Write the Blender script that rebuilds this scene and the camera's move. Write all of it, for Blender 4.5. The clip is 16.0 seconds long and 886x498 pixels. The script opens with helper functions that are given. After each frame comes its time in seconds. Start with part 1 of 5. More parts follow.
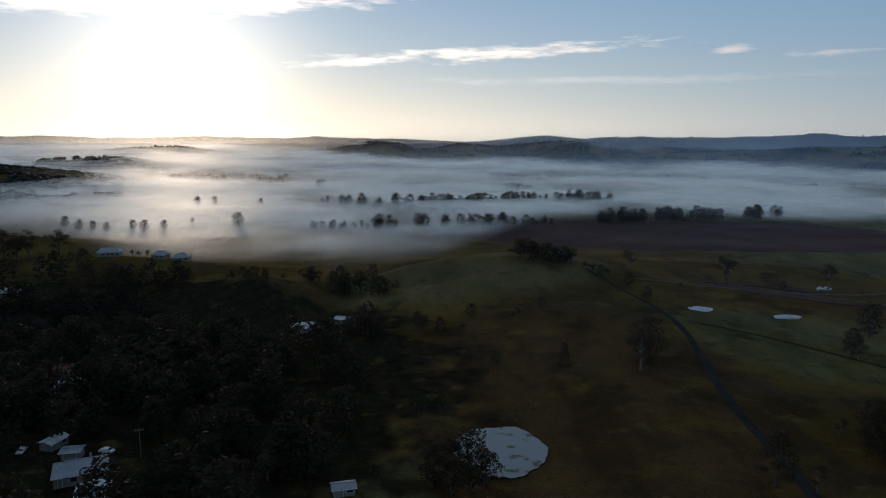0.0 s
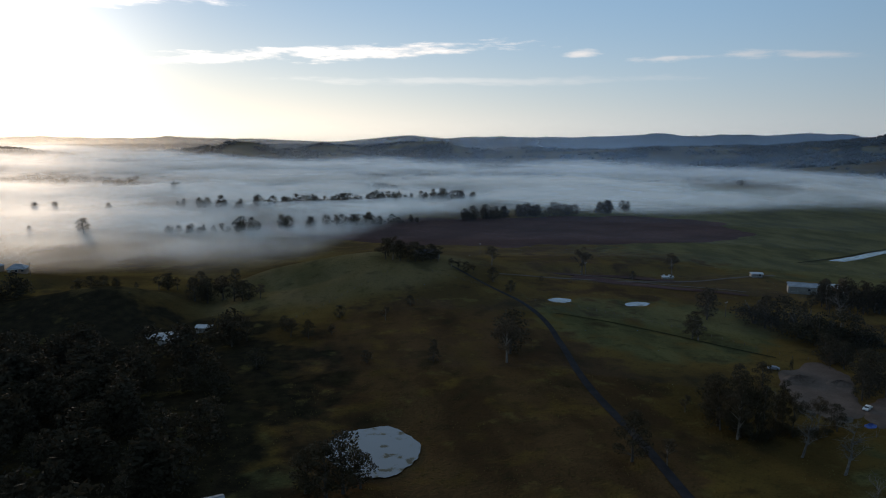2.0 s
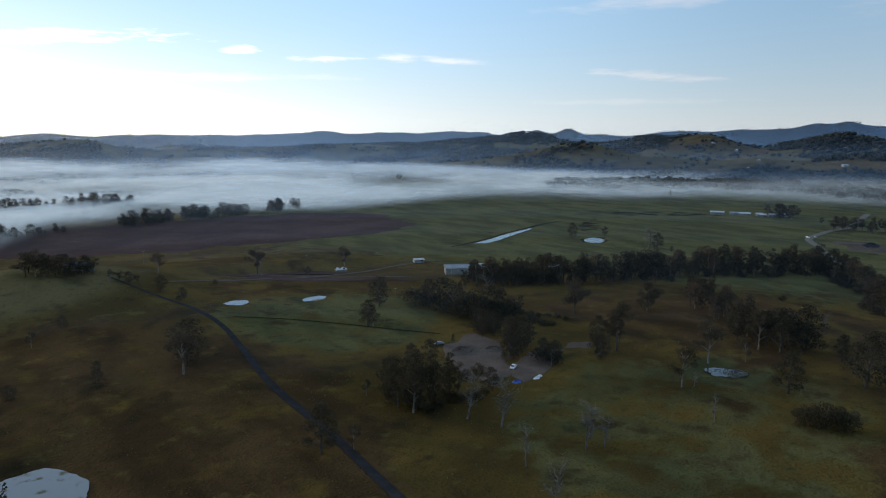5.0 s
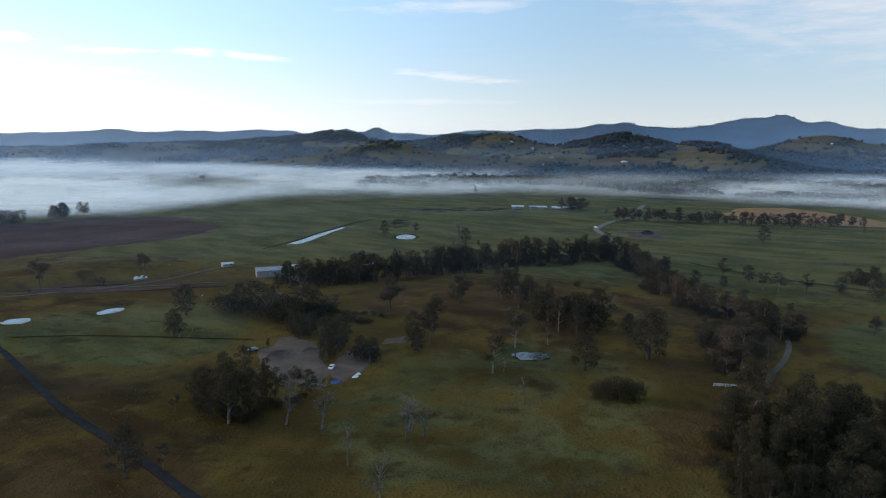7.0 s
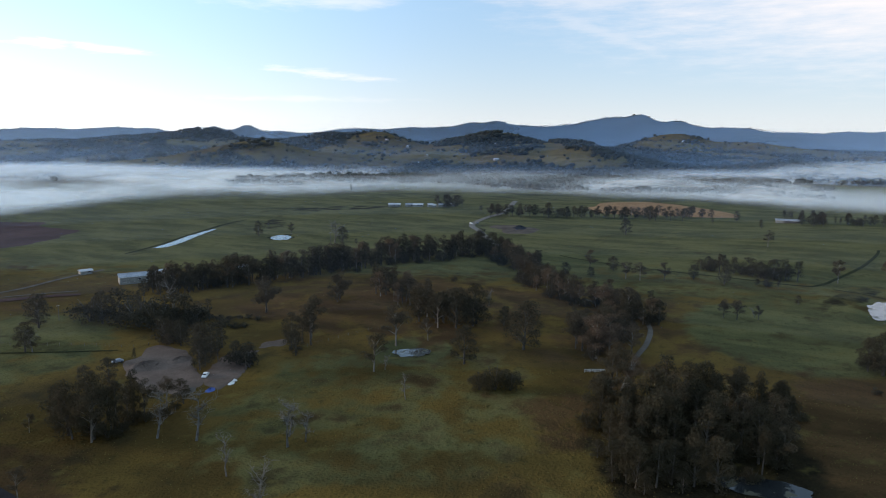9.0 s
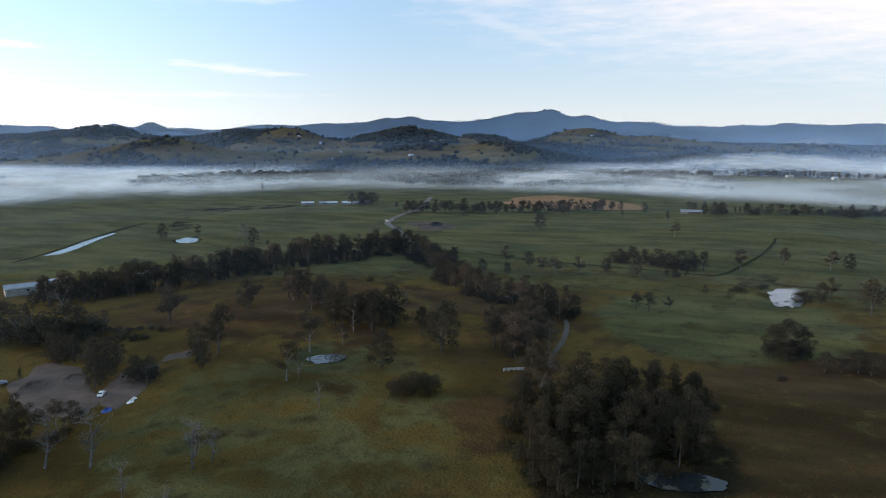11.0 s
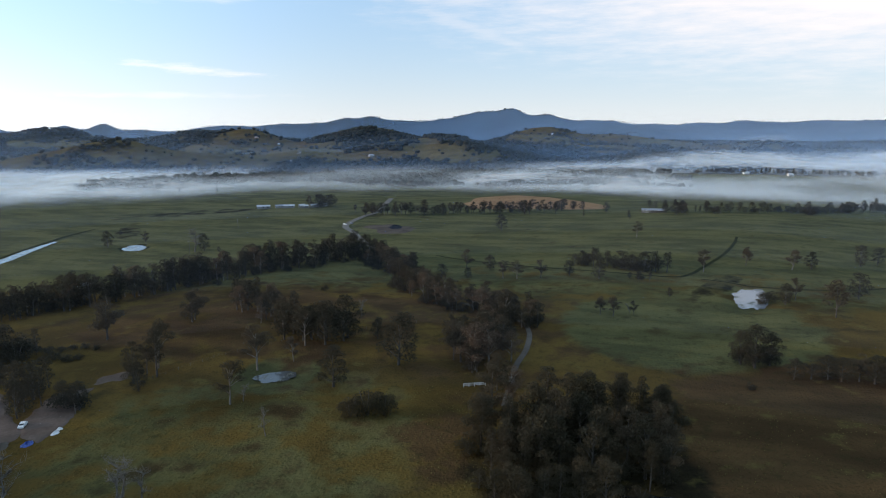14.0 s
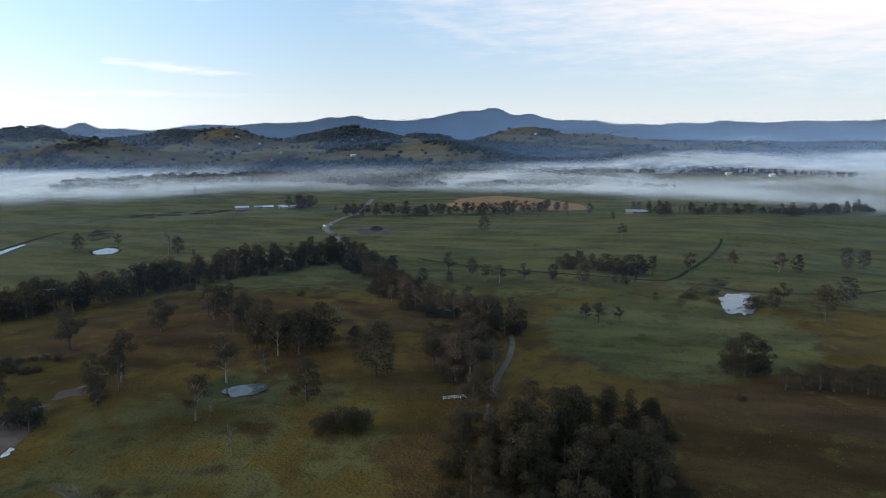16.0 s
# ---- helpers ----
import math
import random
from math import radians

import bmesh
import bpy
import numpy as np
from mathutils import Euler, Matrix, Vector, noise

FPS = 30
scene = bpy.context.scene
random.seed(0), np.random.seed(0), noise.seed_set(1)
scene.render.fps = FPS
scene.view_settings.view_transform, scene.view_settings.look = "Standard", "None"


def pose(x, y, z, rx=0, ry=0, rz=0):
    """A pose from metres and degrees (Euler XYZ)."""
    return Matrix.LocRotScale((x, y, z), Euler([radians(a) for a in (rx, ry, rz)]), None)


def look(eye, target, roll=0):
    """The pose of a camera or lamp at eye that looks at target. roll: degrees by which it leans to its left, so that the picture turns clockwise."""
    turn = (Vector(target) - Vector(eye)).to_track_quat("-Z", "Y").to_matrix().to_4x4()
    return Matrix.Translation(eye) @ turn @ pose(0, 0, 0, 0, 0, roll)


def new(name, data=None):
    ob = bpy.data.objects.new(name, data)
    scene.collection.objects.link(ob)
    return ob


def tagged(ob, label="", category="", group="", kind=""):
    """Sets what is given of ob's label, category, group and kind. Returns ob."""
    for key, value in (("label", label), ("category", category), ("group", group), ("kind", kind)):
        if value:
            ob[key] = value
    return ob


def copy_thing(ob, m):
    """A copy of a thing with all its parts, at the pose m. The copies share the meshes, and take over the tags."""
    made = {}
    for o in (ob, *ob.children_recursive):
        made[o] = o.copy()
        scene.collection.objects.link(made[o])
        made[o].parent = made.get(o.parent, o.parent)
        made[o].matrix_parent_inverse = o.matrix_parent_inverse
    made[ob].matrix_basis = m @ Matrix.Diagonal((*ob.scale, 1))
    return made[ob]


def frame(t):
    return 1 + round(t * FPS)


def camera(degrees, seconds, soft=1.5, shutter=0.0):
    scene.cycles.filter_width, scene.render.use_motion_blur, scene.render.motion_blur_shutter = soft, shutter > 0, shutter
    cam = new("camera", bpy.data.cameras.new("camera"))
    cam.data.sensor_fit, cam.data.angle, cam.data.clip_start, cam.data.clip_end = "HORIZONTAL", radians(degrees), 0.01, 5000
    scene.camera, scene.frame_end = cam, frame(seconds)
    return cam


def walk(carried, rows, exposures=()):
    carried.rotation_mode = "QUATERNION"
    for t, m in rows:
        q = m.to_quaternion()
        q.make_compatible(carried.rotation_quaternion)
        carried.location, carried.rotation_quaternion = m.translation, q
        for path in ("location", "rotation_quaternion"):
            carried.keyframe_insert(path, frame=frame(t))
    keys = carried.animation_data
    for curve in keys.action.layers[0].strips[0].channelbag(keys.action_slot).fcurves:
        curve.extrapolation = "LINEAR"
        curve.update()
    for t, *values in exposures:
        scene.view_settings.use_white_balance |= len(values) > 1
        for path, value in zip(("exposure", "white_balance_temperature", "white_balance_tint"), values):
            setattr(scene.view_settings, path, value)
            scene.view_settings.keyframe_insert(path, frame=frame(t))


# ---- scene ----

# ---- camera and its flight: seconds, x, y, z, yaw, pitch, roll ----
PATH = (
    (0, 0, 0, 90, 0, -9.27, -0.16),
    (0.5, 0, 0, 90, -1.86, -9.26, -0.13),
    (1, 0, 0, 90, -4.7, -9.25, -0.13),
    (1.5, 0, 0, 90, -7.83, -9.23, -0.12),
    (2, 0, 0, 90, -10.96, -9.25, -0.16),
    (2.5, 0, 0, 90, -14.1, -9.26, -0.13),
    (3, 0, 0, 90, -17.99, -9.28, -0.14),
    (3.5, 0, 0, 90, -22.8, -9.28, -0.11),
    (4, 0, 0, 90, -27.76, -9.28, -0.07),
    (4.5, 0, 0, 90, -32.71, -9.32, -0.14),
    (5, 0, 0, 90, -37.44, -9.35, -0.15),
    (5.2, 0, 0, 90, -39.22, -9.37, -0.24),
    (7.3, 0, 0, 90, -54.5, -9.4, -0.31),
    (7.5, 0, 0, 90, -55.59, -9.41, -0.3),
    (8, 0, 0, 90, -58.16, -9.43, -0.29),
    (8.5, 0, 0, 90, -60.52, -9.43, -0.38),
    (9, 0, 0, 90, -62.8, -9.48, -0.43),
    (9.1, 0.1, 0.1, 90, -63.5, -9.52, -0.42),
    (9.2, 0.2, 0.2, 90, -63.95, -9.56, -0.4),
    (9.3, 0.4, 0.3, 90.1, -64.3, -9.6, -0.39),
    (9.4, 1, 0.7, 90.2, -68.08, -9.76, -0.35),
    (9.5, 1.36, 0.86, 90.32, -68.15, -9.77, -0.34),
    (12, 12.64, 2.92, 90.62, -71.09, -9.85, 0.18),
    (12.5, 15.18, 3.31, 90.75, -71.55, -9.86, 0.22),
    (13, 17.76, 3.62, 90.89, -71.99, -9.85, 0.34),
    (13.5, 20.39, 3.93, 91.08, -72.38, -9.85, 0.37),
    (14, 23.11, 4.34, 91.26, -72.77, -9.86, 0.38),
    (14.5, 25.92, 4.77, 91.4, -73.12, -9.88, 0.36),
    (15, 28.74, 5.21, 91.49, -73.47, -9.87, 0.31),
    (15.5, 31.68, 5.62, 91.56, -73.79, -9.9, 0.27),
    (16, 34.69, 6.06, 91.54, -74.09, -9.9, 0.26),
)

cam = camera(64.5, 16.0, soft=1.0)
walk(cam, [(t, pose(x, y, z, 90 + pitch, roll, yaw)) for t, x, y, z, yaw, pitch, roll in PATH],
     exposures=((0.0, -1.5, 7000, 17), (2.5, -1.1, 7100, 17), (5.0, -0.4, 7300, 17), (8.0, 0.0, 7500, 19), (9.5, 0.1, 7550, 20), (16.0, 0.08, 7550, 20)))

scene.cycles.transparent_max_bounces = 48

# ---- daylight: a low sun behind thin cloud, and the sky ----
SUN_BEARING, SUN_HEIGHT = -20.5, 7.0
world = bpy.data.worlds.new("dawn_sky")
scene.world = world
world.use_nodes = True


def build_sky(tree):
    n, l = tree.nodes, tree.links
    n.clear()

    def node(kind, **sets):
        made = n.new(kind)
        for key, value in sets.items():
            if key == "operation":
                made.operation = value
        return made

    def calc(op, a, b=None, c=None):
        made = node("ShaderNodeMath", operation=op)
        for i, v in enumerate((a, b, c)):
            if v is None:
                continue
            if isinstance(v, (int, float)):
                made.inputs[i].default_value = v
            else:
                l.new(v, made.inputs[i])
        return made.outputs[0]

    sky = n.new("ShaderNodeTexSky")
    sky.sky_type = "NISHITA"
    sky.sun_disc = False
    sky.sun_elevation, sky.sun_rotation = radians(SUN_HEIGHT), radians(SUN_BEARING)
    sky.altitude, sky.air_density, sky.dust_density, sky.ozone_density = 150, 1.0, 0.3, 3.2
    coord = n.new("ShaderNodeTexCoord")
    split = n.new("ShaderNodeSeparateXYZ")
    l.new(coord.outputs["Generated"], split.inputs[0])
    x, y, z = split.outputs
    bearing = calc("DEGREES", calc("ARCTAN2", x, y))
    height = calc("DEGREES", calc("ARCSINE", z))
    flat = n.new("ShaderNodeCombineXYZ")
    l.new(calc("MULTIPLY", bearing, 0.16), flat.inputs[0])
    l.new(calc("MULTIPLY", height, 0.9), flat.inputs[1])
    fluff = n.new("ShaderNodeTexNoise")
    fluff.inputs["Scale"].default_value, fluff.inputs["Detail"].default_value, fluff.inputs["Roughness"].default_value = 1.6, 8, 0.62
    l.new(flat.outputs[0], fluff.inputs["Vector"])
    noise_out = calc("SUBTRACT", fluff.outputs["Fac"], 0.5)
    # bearing, height, half length, half thickness, rise per degree, strength, raggedness
    clouds = (
        (-19, 9.75, 24, 1.35, 0.07, 1.0, 2.0), (3.5, 6.3, 15, 0.62, 0.05, 0.8, 3.2), (-8, 5.6, 4.5, 0.5, 0.04, 0.7, 3.0), (21.8, 6.2, 1.8, 0.42, 0, 0.7, 2.4), (28.2, 5.75, 3.2, 0.32, 0.02, 0.5, 3.0),
        (33.9, 5.85, 2.4, 0.4, -0.05, 0.5, 2.6), (38.2, 5.6, 3.8, 0.36, -0.06, 0.45, 2.8), (54, 4.4, 6.6, 0.44, -0.07, 0.42, 2.8), (52, 2.45, 9, 0.35, 0, 0.2, 2.4),
        (105, 8.6, 43, 7.6, -0.05, 0.85, 0.8), (75.5, 7.4, 8, 1.1, -0.36, 0.28, 2.2), (72, 10.2, 16, 1.4, -0.12, 0.42, 1.6), (14, 4.2, 20, 0.4, 0, 0.2, 2.4), (54, 9.7, 9, 0.7, 0.05, 0.35, 2.0),
    )
    total = None
    for a, e, length, thick, rise, strength, rag in clouds:
        da = calc("SUBTRACT", bearing, a)
        u = calc("DIVIDE", da, length)
        v = calc("DIVIDE", calc("SUBTRACT", calc("SUBTRACT", height, e), calc("MULTIPLY", da, rise)), thick)
        inside = calc("SUBTRACT", 1.0, calc("SQRT", calc("ADD", calc("MULTIPLY", u, u), calc("MULTIPLY", v, v))))
        body = calc("ADD", inside, calc("MULTIPLY", noise_out, rag))
        soft = node("ShaderNodeMapRange")
        soft.interpolation_type = "SMOOTHSTEP"
        soft.inputs["From Min"].default_value, soft.inputs["From Max"].default_value = 0.0, 1.0
        soft.inputs["To Min"].default_value, soft.inputs["To Max"].default_value = 0.0, strength
        l.new(body, soft.inputs["Value"])
        total = soft.outputs[0] if total is None else calc("MAXIMUM", total, soft.outputs[0])
    # clouds take the light of the sky behind them and scatter it white
    glow = n.new("ShaderNodeVectorMath")
    glow.operation = "DOT_PRODUCT"
    toward = Vector((math.sin(radians(SUN_BEARING)), math.cos(radians(SUN_BEARING)), 0.09)).normalized()
    glow.inputs[1].default_value = toward
    l.new(coord.outputs["Generated"], glow.inputs[0])
    near_sun = calc("POWER", calc("MAXIMUM", glow.outputs["Value"], 0.0), 4.8)
    white = n.new("ShaderNodeMixRGB")
    white.inputs[1].default_value, white.inputs[2].default_value = (5.7, 6.0, 6.3, 1), (19, 18, 16.4, 1)
    l.new(near_sun, white.inputs[0])
    # pale haze over the horizon
    pale = n.new("ShaderNodeMixRGB")
    pale.inputs[1].default_value, pale.inputs[2].default_value = (4.5, 5.35, 5.7, 1), (14, 13.6, 11.5, 1)
    l.new(near_sun, pale.inputs[0])
    low = calc("MULTIPLY", calc("POWER", 2.718, calc("DIVIDE", calc("MAXIMUM", height, 0.0), -4.6)), 0.84)
    # unseen pale cover overhead, added to brighten the ground and mist
    over = node("ShaderNodeMapRange")
    over.interpolation_type = "SMOOTHSTEP"
    over.inputs["From Min"].default_value, over.inputs["From Max"].default_value, over.inputs["To Max"].default_value = 12.0, 34.0, 0.2
    l.new(height, over.inputs["Value"])
    low = calc("ADD", low, over.outputs[0])
    hazy = n.new("ShaderNodeMixRGB")
    thin = n.new("ShaderNodeMixRGB")
    thin.inputs[0].default_value, thin.inputs[2].default_value = 0.56, (2.4, 4.9, 7.9, 1)
    l.new(sky.outputs[0], thin.inputs[1])
    l.new(low, hazy.inputs[0])
    l.new(thin.outputs[0], hazy.inputs[1])
    l.new(pale.outputs[0], hazy.inputs[2])
    mix = n.new("ShaderNodeMixRGB")
    l.new(total, mix.inputs[0])
    l.new(hazy.outputs[0], mix.inputs[1])
    l.new(white.outputs[0], mix.inputs[2])
    back = n.new("ShaderNodeBackground")
    back.inputs["Strength"].default_value = 0.14
    # the sky brightens towards the sun, and most of all close round it
    toward_ramp = node("ShaderNodeMapRange")
    toward_ramp.interpolation_type = "SMOOTHSTEP"
    for key, v in (("From Min", 0.0), ("From Max", 0.72), ("To Min", 1.22), ("To Max", 1.8)):
        toward_ramp.inputs[key].default_value = v
    l.new(glow.outputs["Value"], toward_ramp.inputs["Value"])
    bright = n.new("ShaderNodeVectorMath")
    bright.operation = "SCALE"
    l.new(mix.outputs[0], bright.inputs[0])
    l.new(toward_ramp.outputs[0], bright.inputs["Scale"])
    halo = n.new("ShaderNodeVectorMath")
    halo.operation = "SCALE"
    halo.inputs[0].default_value = (11, 10.6, 9.4)
    l.new(calc("POWER", calc("MAXIMUM", glow.outputs["Value"], 0.0), 120.0), halo.inputs["Scale"])
    summed = n.new("ShaderNodeVectorMath")
    summed.operation = "ADD"
    l.new(bright.outputs[0], summed.inputs[0])
    l.new(halo.outputs[0], summed.inputs[1])
    l.new(summed.outputs[0], back.inputs["Color"])
    out = n.new("ShaderNodeOutputWorld")
    l.new(back.outputs[0], out.inputs["Surface"])


build_sky(world.node_tree)
sun_data = bpy.data.lights.new("sun", "SUN")
sun_data.energy, sun_data.angle, sun_data.color = 2.6, radians(6), (1.0, 0.86, 0.68)
sun = new("sun", sun_data)
sun_way = Vector((math.sin(radians(SUN_BEARING)) * math.cos(radians(SUN_HEIGHT)), math.cos(radians(SUN_BEARING)) * math.cos(radians(SUN_HEIGHT)), math.sin(radians(SUN_HEIGHT))))
sun.matrix_basis = look(sun_way * 3000, (0, 0, 0))


# ---- materials ----
class Mat:
    """A small builder of node materials."""

    def __init__(self, name):
        self.material = bpy.data.materials.new(name)
        self.material.use_nodes = True
        self.tree = self.material.node_tree
        self.nodes, self.links = self.tree.nodes, self.tree.links
        self.shader = self.nodes["Principled BSDF"]
        self.out = self.nodes["Material Output"]
        self.place = self.nodes.new("ShaderNodeNewGeometry").outputs["Position"]

    def put(self, socket, value):
        if isinstance(value, bpy.types.NodeSocket):
            self.links.new(value, socket)
        else:
            socket.default_value = value

    def noise(self, scale, detail=3, stretch=(1, 1, 1), vector=None, rough_=0.55):
        m = self.nodes.new("ShaderNodeMapping")
        m.inputs["Scale"].default_value = stretch
        self.links.new(vector or self.place, m.inputs[0])
        t = self.nodes.new("ShaderNodeTexNoise")
        t.inputs["Scale"].default_value, t.inputs["Detail"].default_value, t.inputs["Roughness"].default_value = scale, detail, rough_
        self.links.new(m.outputs[0], t.inputs["Vector"])
        return t.outputs["Fac"]

    def ramp(self, value, low, high, to=(0.0, 1.0)):
        r = self.nodes.new("ShaderNodeMapRange")
        r.interpolation_type = "SMOOTHSTEP"
        for key, v in (("From Min", low), ("From Max", high), ("To Min", to[0]), ("To Max", to[1])):
            r.inputs[key].default_value = v
        self.links.new(value, r.inputs["Value"])
        return r.outputs[0]

    def math(self, op, a, b=0.0):
        m = self.nodes.new("ShaderNodeMath")
        m.operation = op
        self.put(m.inputs[0], a)
        self.put(m.inputs[1], b)
        return m.outputs[0]

    def mix(self, k, a, b, blend="MIX"):
        m = self.nodes.new("ShaderNodeMixRGB")
        m.blend_type = blend
        self.put(m.inputs[0], k)
        for i, v in ((1, a), (2, b)):
            self.put(m.inputs[i], v if isinstance(v, bpy.types.NodeSocket) else (*v, 1))
        return m.outputs[0]

    def random(self):
        return self.nodes.new("ShaderNodeObjectInfo").outputs["Random"]

    def island(self):
        return self.nodes.new("ShaderNodeNewGeometry").outputs["Random Per Island"]

    def attribute(self, name):
        a = self.nodes.new("ShaderNodeAttribute")
        a.attribute_name = name
        return a

    def bump(self, value, strength, distance):
        b = self.nodes.new("ShaderNodeBump")
        b.inputs["Strength"].default_value, b.inputs["Distance"].default_value = strength, distance
        self.links.new(value, b.inputs["Height"])
        self.links.new(b.outputs[0], self.shader.inputs["Normal"])

    def surface(self, colour=None, roughness=0.8, metal=0.0, specular=0.3):
        if colour is not None:
            self.put(self.shader.inputs["Base Color"], colour if isinstance(colour, bpy.types.NodeSocket) else (*colour, 1))
        self.put(self.shader.inputs["Roughness"], roughness)
        self.put(self.shader.inputs["Metallic"], metal)
        self.put(self.shader.inputs["Specular IOR Level"], specular)
        return self.material


def make_plain(name, a, b, scale=0.6, roughness=0.8, metal=0.0, specular=0.3):
    """Two tones in uneven patches, with a finer grain over them."""
    m = Mat(name)
    k = m.ramp(m.noise(scale, 4), 0.3, 0.7)
    fine = m.noise(scale * 9, 3)
    colour = m.mix(k, a, b)
    colour = m.mix(m.ramp(fine, 0.3, 0.75, (0.0, 0.35)), colour, tuple(v * 0.6 for v in a))
    m.bump(fine, 0.3, 0.05)
    return m.surface(colour, roughness, metal, specular)


def make_leaf(name, a, b, c):
    """Foliage: a hue of its own for each tree, tones from leaf to leaf."""
    m = Mat(name)
    colour = m.mix(m.random(), a, b)
    colour = m.mix(m.ramp(m.island(), 0.55, 1.0), colour, c)
    m.surface(colour, 0.8, 0.0, 0.12)
    trans = m.nodes.new("ShaderNodeBsdfTranslucent")
    m.links.new(colour, trans.inputs["Color"])
    mix = m.nodes.new("ShaderNodeMixShader")
    mix.inputs[0].default_value = 0.3
    m.links.new(m.shader.outputs[0], mix.inputs[1])
    m.links.new(trans.outputs[0], mix.inputs[2])
    m.links.new(mix.outputs[0], m.out.inputs["Surface"])
    return m.material


def make_ground():
    m = Mat("pasture")
    cover = m.attribute("cover")
    split = m.nodes.new("ShaderNodeSeparateColor")
    m.links.new(cover.outputs["Color"], split.inputs[0])
    dry, lush, dark_cover = split.outputs
    patch, mottle, tuft, grain = m.noise(0.018, 5), m.noise(0.055, 5), m.noise(0.2, 4), m.noise(1.1, 3)
    streak = m.noise(0.05, 4, (1, 0.35, 1))
    base = m.mix(m.ramp(patch, 0.38, 0.62), (0.065, 0.0415, 0.0145), (0.111, 0.071, 0.021))
    green = m.mix(m.ramp(streak, 0.36, 0.64), (0.063, 0.062, 0.027), (0.108, 0.099, 0.040))
    brown = m.mix(m.ramp(streak, 0.36, 0.64), (0.048, 0.028, 0.014), (0.082, 0.048, 0.022))
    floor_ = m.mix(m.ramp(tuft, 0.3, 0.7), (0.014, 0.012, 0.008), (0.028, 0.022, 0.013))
    wobble = m.ramp(mottle, 0.25, 0.75, (-0.38, 0.38))
    colour = m.mix(m.ramp(m.math("ADD", lush, wobble), 0.25, 0.75), base, green)
    colour = m.mix(m.ramp(m.math("ADD", dry, wobble), 0.3, 0.7), colour, brown)
    colour = m.mix(m.math("MULTIPLY", cover.outputs["Alpha"], 0.62), colour, m.mix(m.ramp(streak, 0.36, 0.64), (0.108, 0.094, 0.045), (0.165, 0.134, 0.070)))
    colour = m.mix(m.ramp(m.math("ADD", dark_cover, wobble), 0.25, 0.75), colour, floor_)
    # rank dark grass, straw and trodden patches
    colour = m.mix(m.ramp(mottle, 0.56, 0.70, (0.0, 0.2)), colour, (0.034, 0.030, 0.012))
    colour = m.mix(m.ramp(m.noise(0.09, 5), 0.58, 0.72, (0.0, 0.55)), colour, (0.118, 0.094, 0.032))
    colour = m.mix(m.ramp(tuft, 0.55, 0.72, (0.0, 0.45)), colour, (0.028, 0.026, 0.011))
    colour = m.mix(m.ramp(grain, 0.5, 0.75, (0.0, 0.5)), colour, (0.026, 0.024, 0.010))
    m.bump(m.math("ADD", m.math("MULTIPLY", tuft, 1.2), grain), 1.0, 0.7)
    return m.surface(colour, 1.0, 0.0, 0.0)


def make_water(name, water_tone, weed=0.22):
    m = Mat(name)
    ripple = m.noise(1.2, 3, (1, 0.5, 1))
    scum = m.ramp(m.noise(weed, 5), 0.56, 0.64)
    m.bump(ripple, 0.05, 0.05)
    m.put(m.shader.inputs["IOR"], 1.33)
    return m.surface(m.mix(scum, water_tone, (0.07, 0.068, 0.045)), m.ramp(scum, 0, 1, (0.04, 0.7)), 0.0, 0.5)


def make_mist(name, colour, size, lift, through_, swell, gleam, detail=5, forward=False):
    """Thin mist: it lets light through, and scatters a part of it both ways. The vertex value veil says how much."""
    m = Mat(name)
    density = m.attribute("veil").outputs["Fac"]
    wisp = m.noise(1.0 / size, detail, (1, 1, 5), None, 0.6)
    alpha = m.math("MULTIPLY", density, m.ramp(wisp, 0.5 - lift, 0.5 + lift))
    m.nodes.remove(m.shader)
    diffuse, trans = m.nodes.new("ShaderNodeBsdfDiffuse"), m.nodes.new("ShaderNodeBsdfTranslucent")
    billow = m.nodes.new("ShaderNodeBump")
    billow.inputs["Strength"].default_value, billow.inputs["Distance"].default_value = 1.0, 0.28 * size * swell
    m.links.new(m.noise(2.2 / size, 4, (1, 1, 3)), billow.inputs["Height"])
    if swell:
        m.links.new(billow.outputs[0], diffuse.inputs["Normal"])
        m.links.new(billow.outputs[0], trans.inputs["Normal"])
    diffuse.inputs["Color"].default_value = trans.inputs["Color"].default_value = (*colour, 1)
    body, clear, mix = m.nodes.new("ShaderNodeMixShader"), m.nodes.new("ShaderNodeBsdfTransparent"), m.nodes.new("ShaderNodeMixShader")
    body.inputs[0].default_value = through_
    m.links.new(diffuse.outputs[0], body.inputs[1])
    m.links.new(trans.outputs[0], body.inputs[2])
    # droplets throw low light onward at a flat angle
    onward, both = m.nodes.new("ShaderNodeBsdfRefraction" if forward else "ShaderNodeBsdfAnisotropic"), m.nodes.new("ShaderNodeMixShader")
    onward.inputs["Color"].default_value, onward.inputs["Roughness"].default_value = (*colour, 1), 0.85 if forward else 0.63
    if forward:
        onward.inputs["IOR"].default_value = 1.3
    both.inputs[0].default_value = gleam
    m.links.new(body.outputs[0], both.inputs[1])
    m.links.new(onward.outputs[0], both.inputs[2])
    m.links.new(alpha, mix.inputs[0])
    m.links.new(clear.outputs[0], mix.inputs[1])
    m.links.new(both.outputs[0], mix.inputs[2])
    m.links.new(mix.outputs[0], m.out.inputs["Surface"])
    return m.material


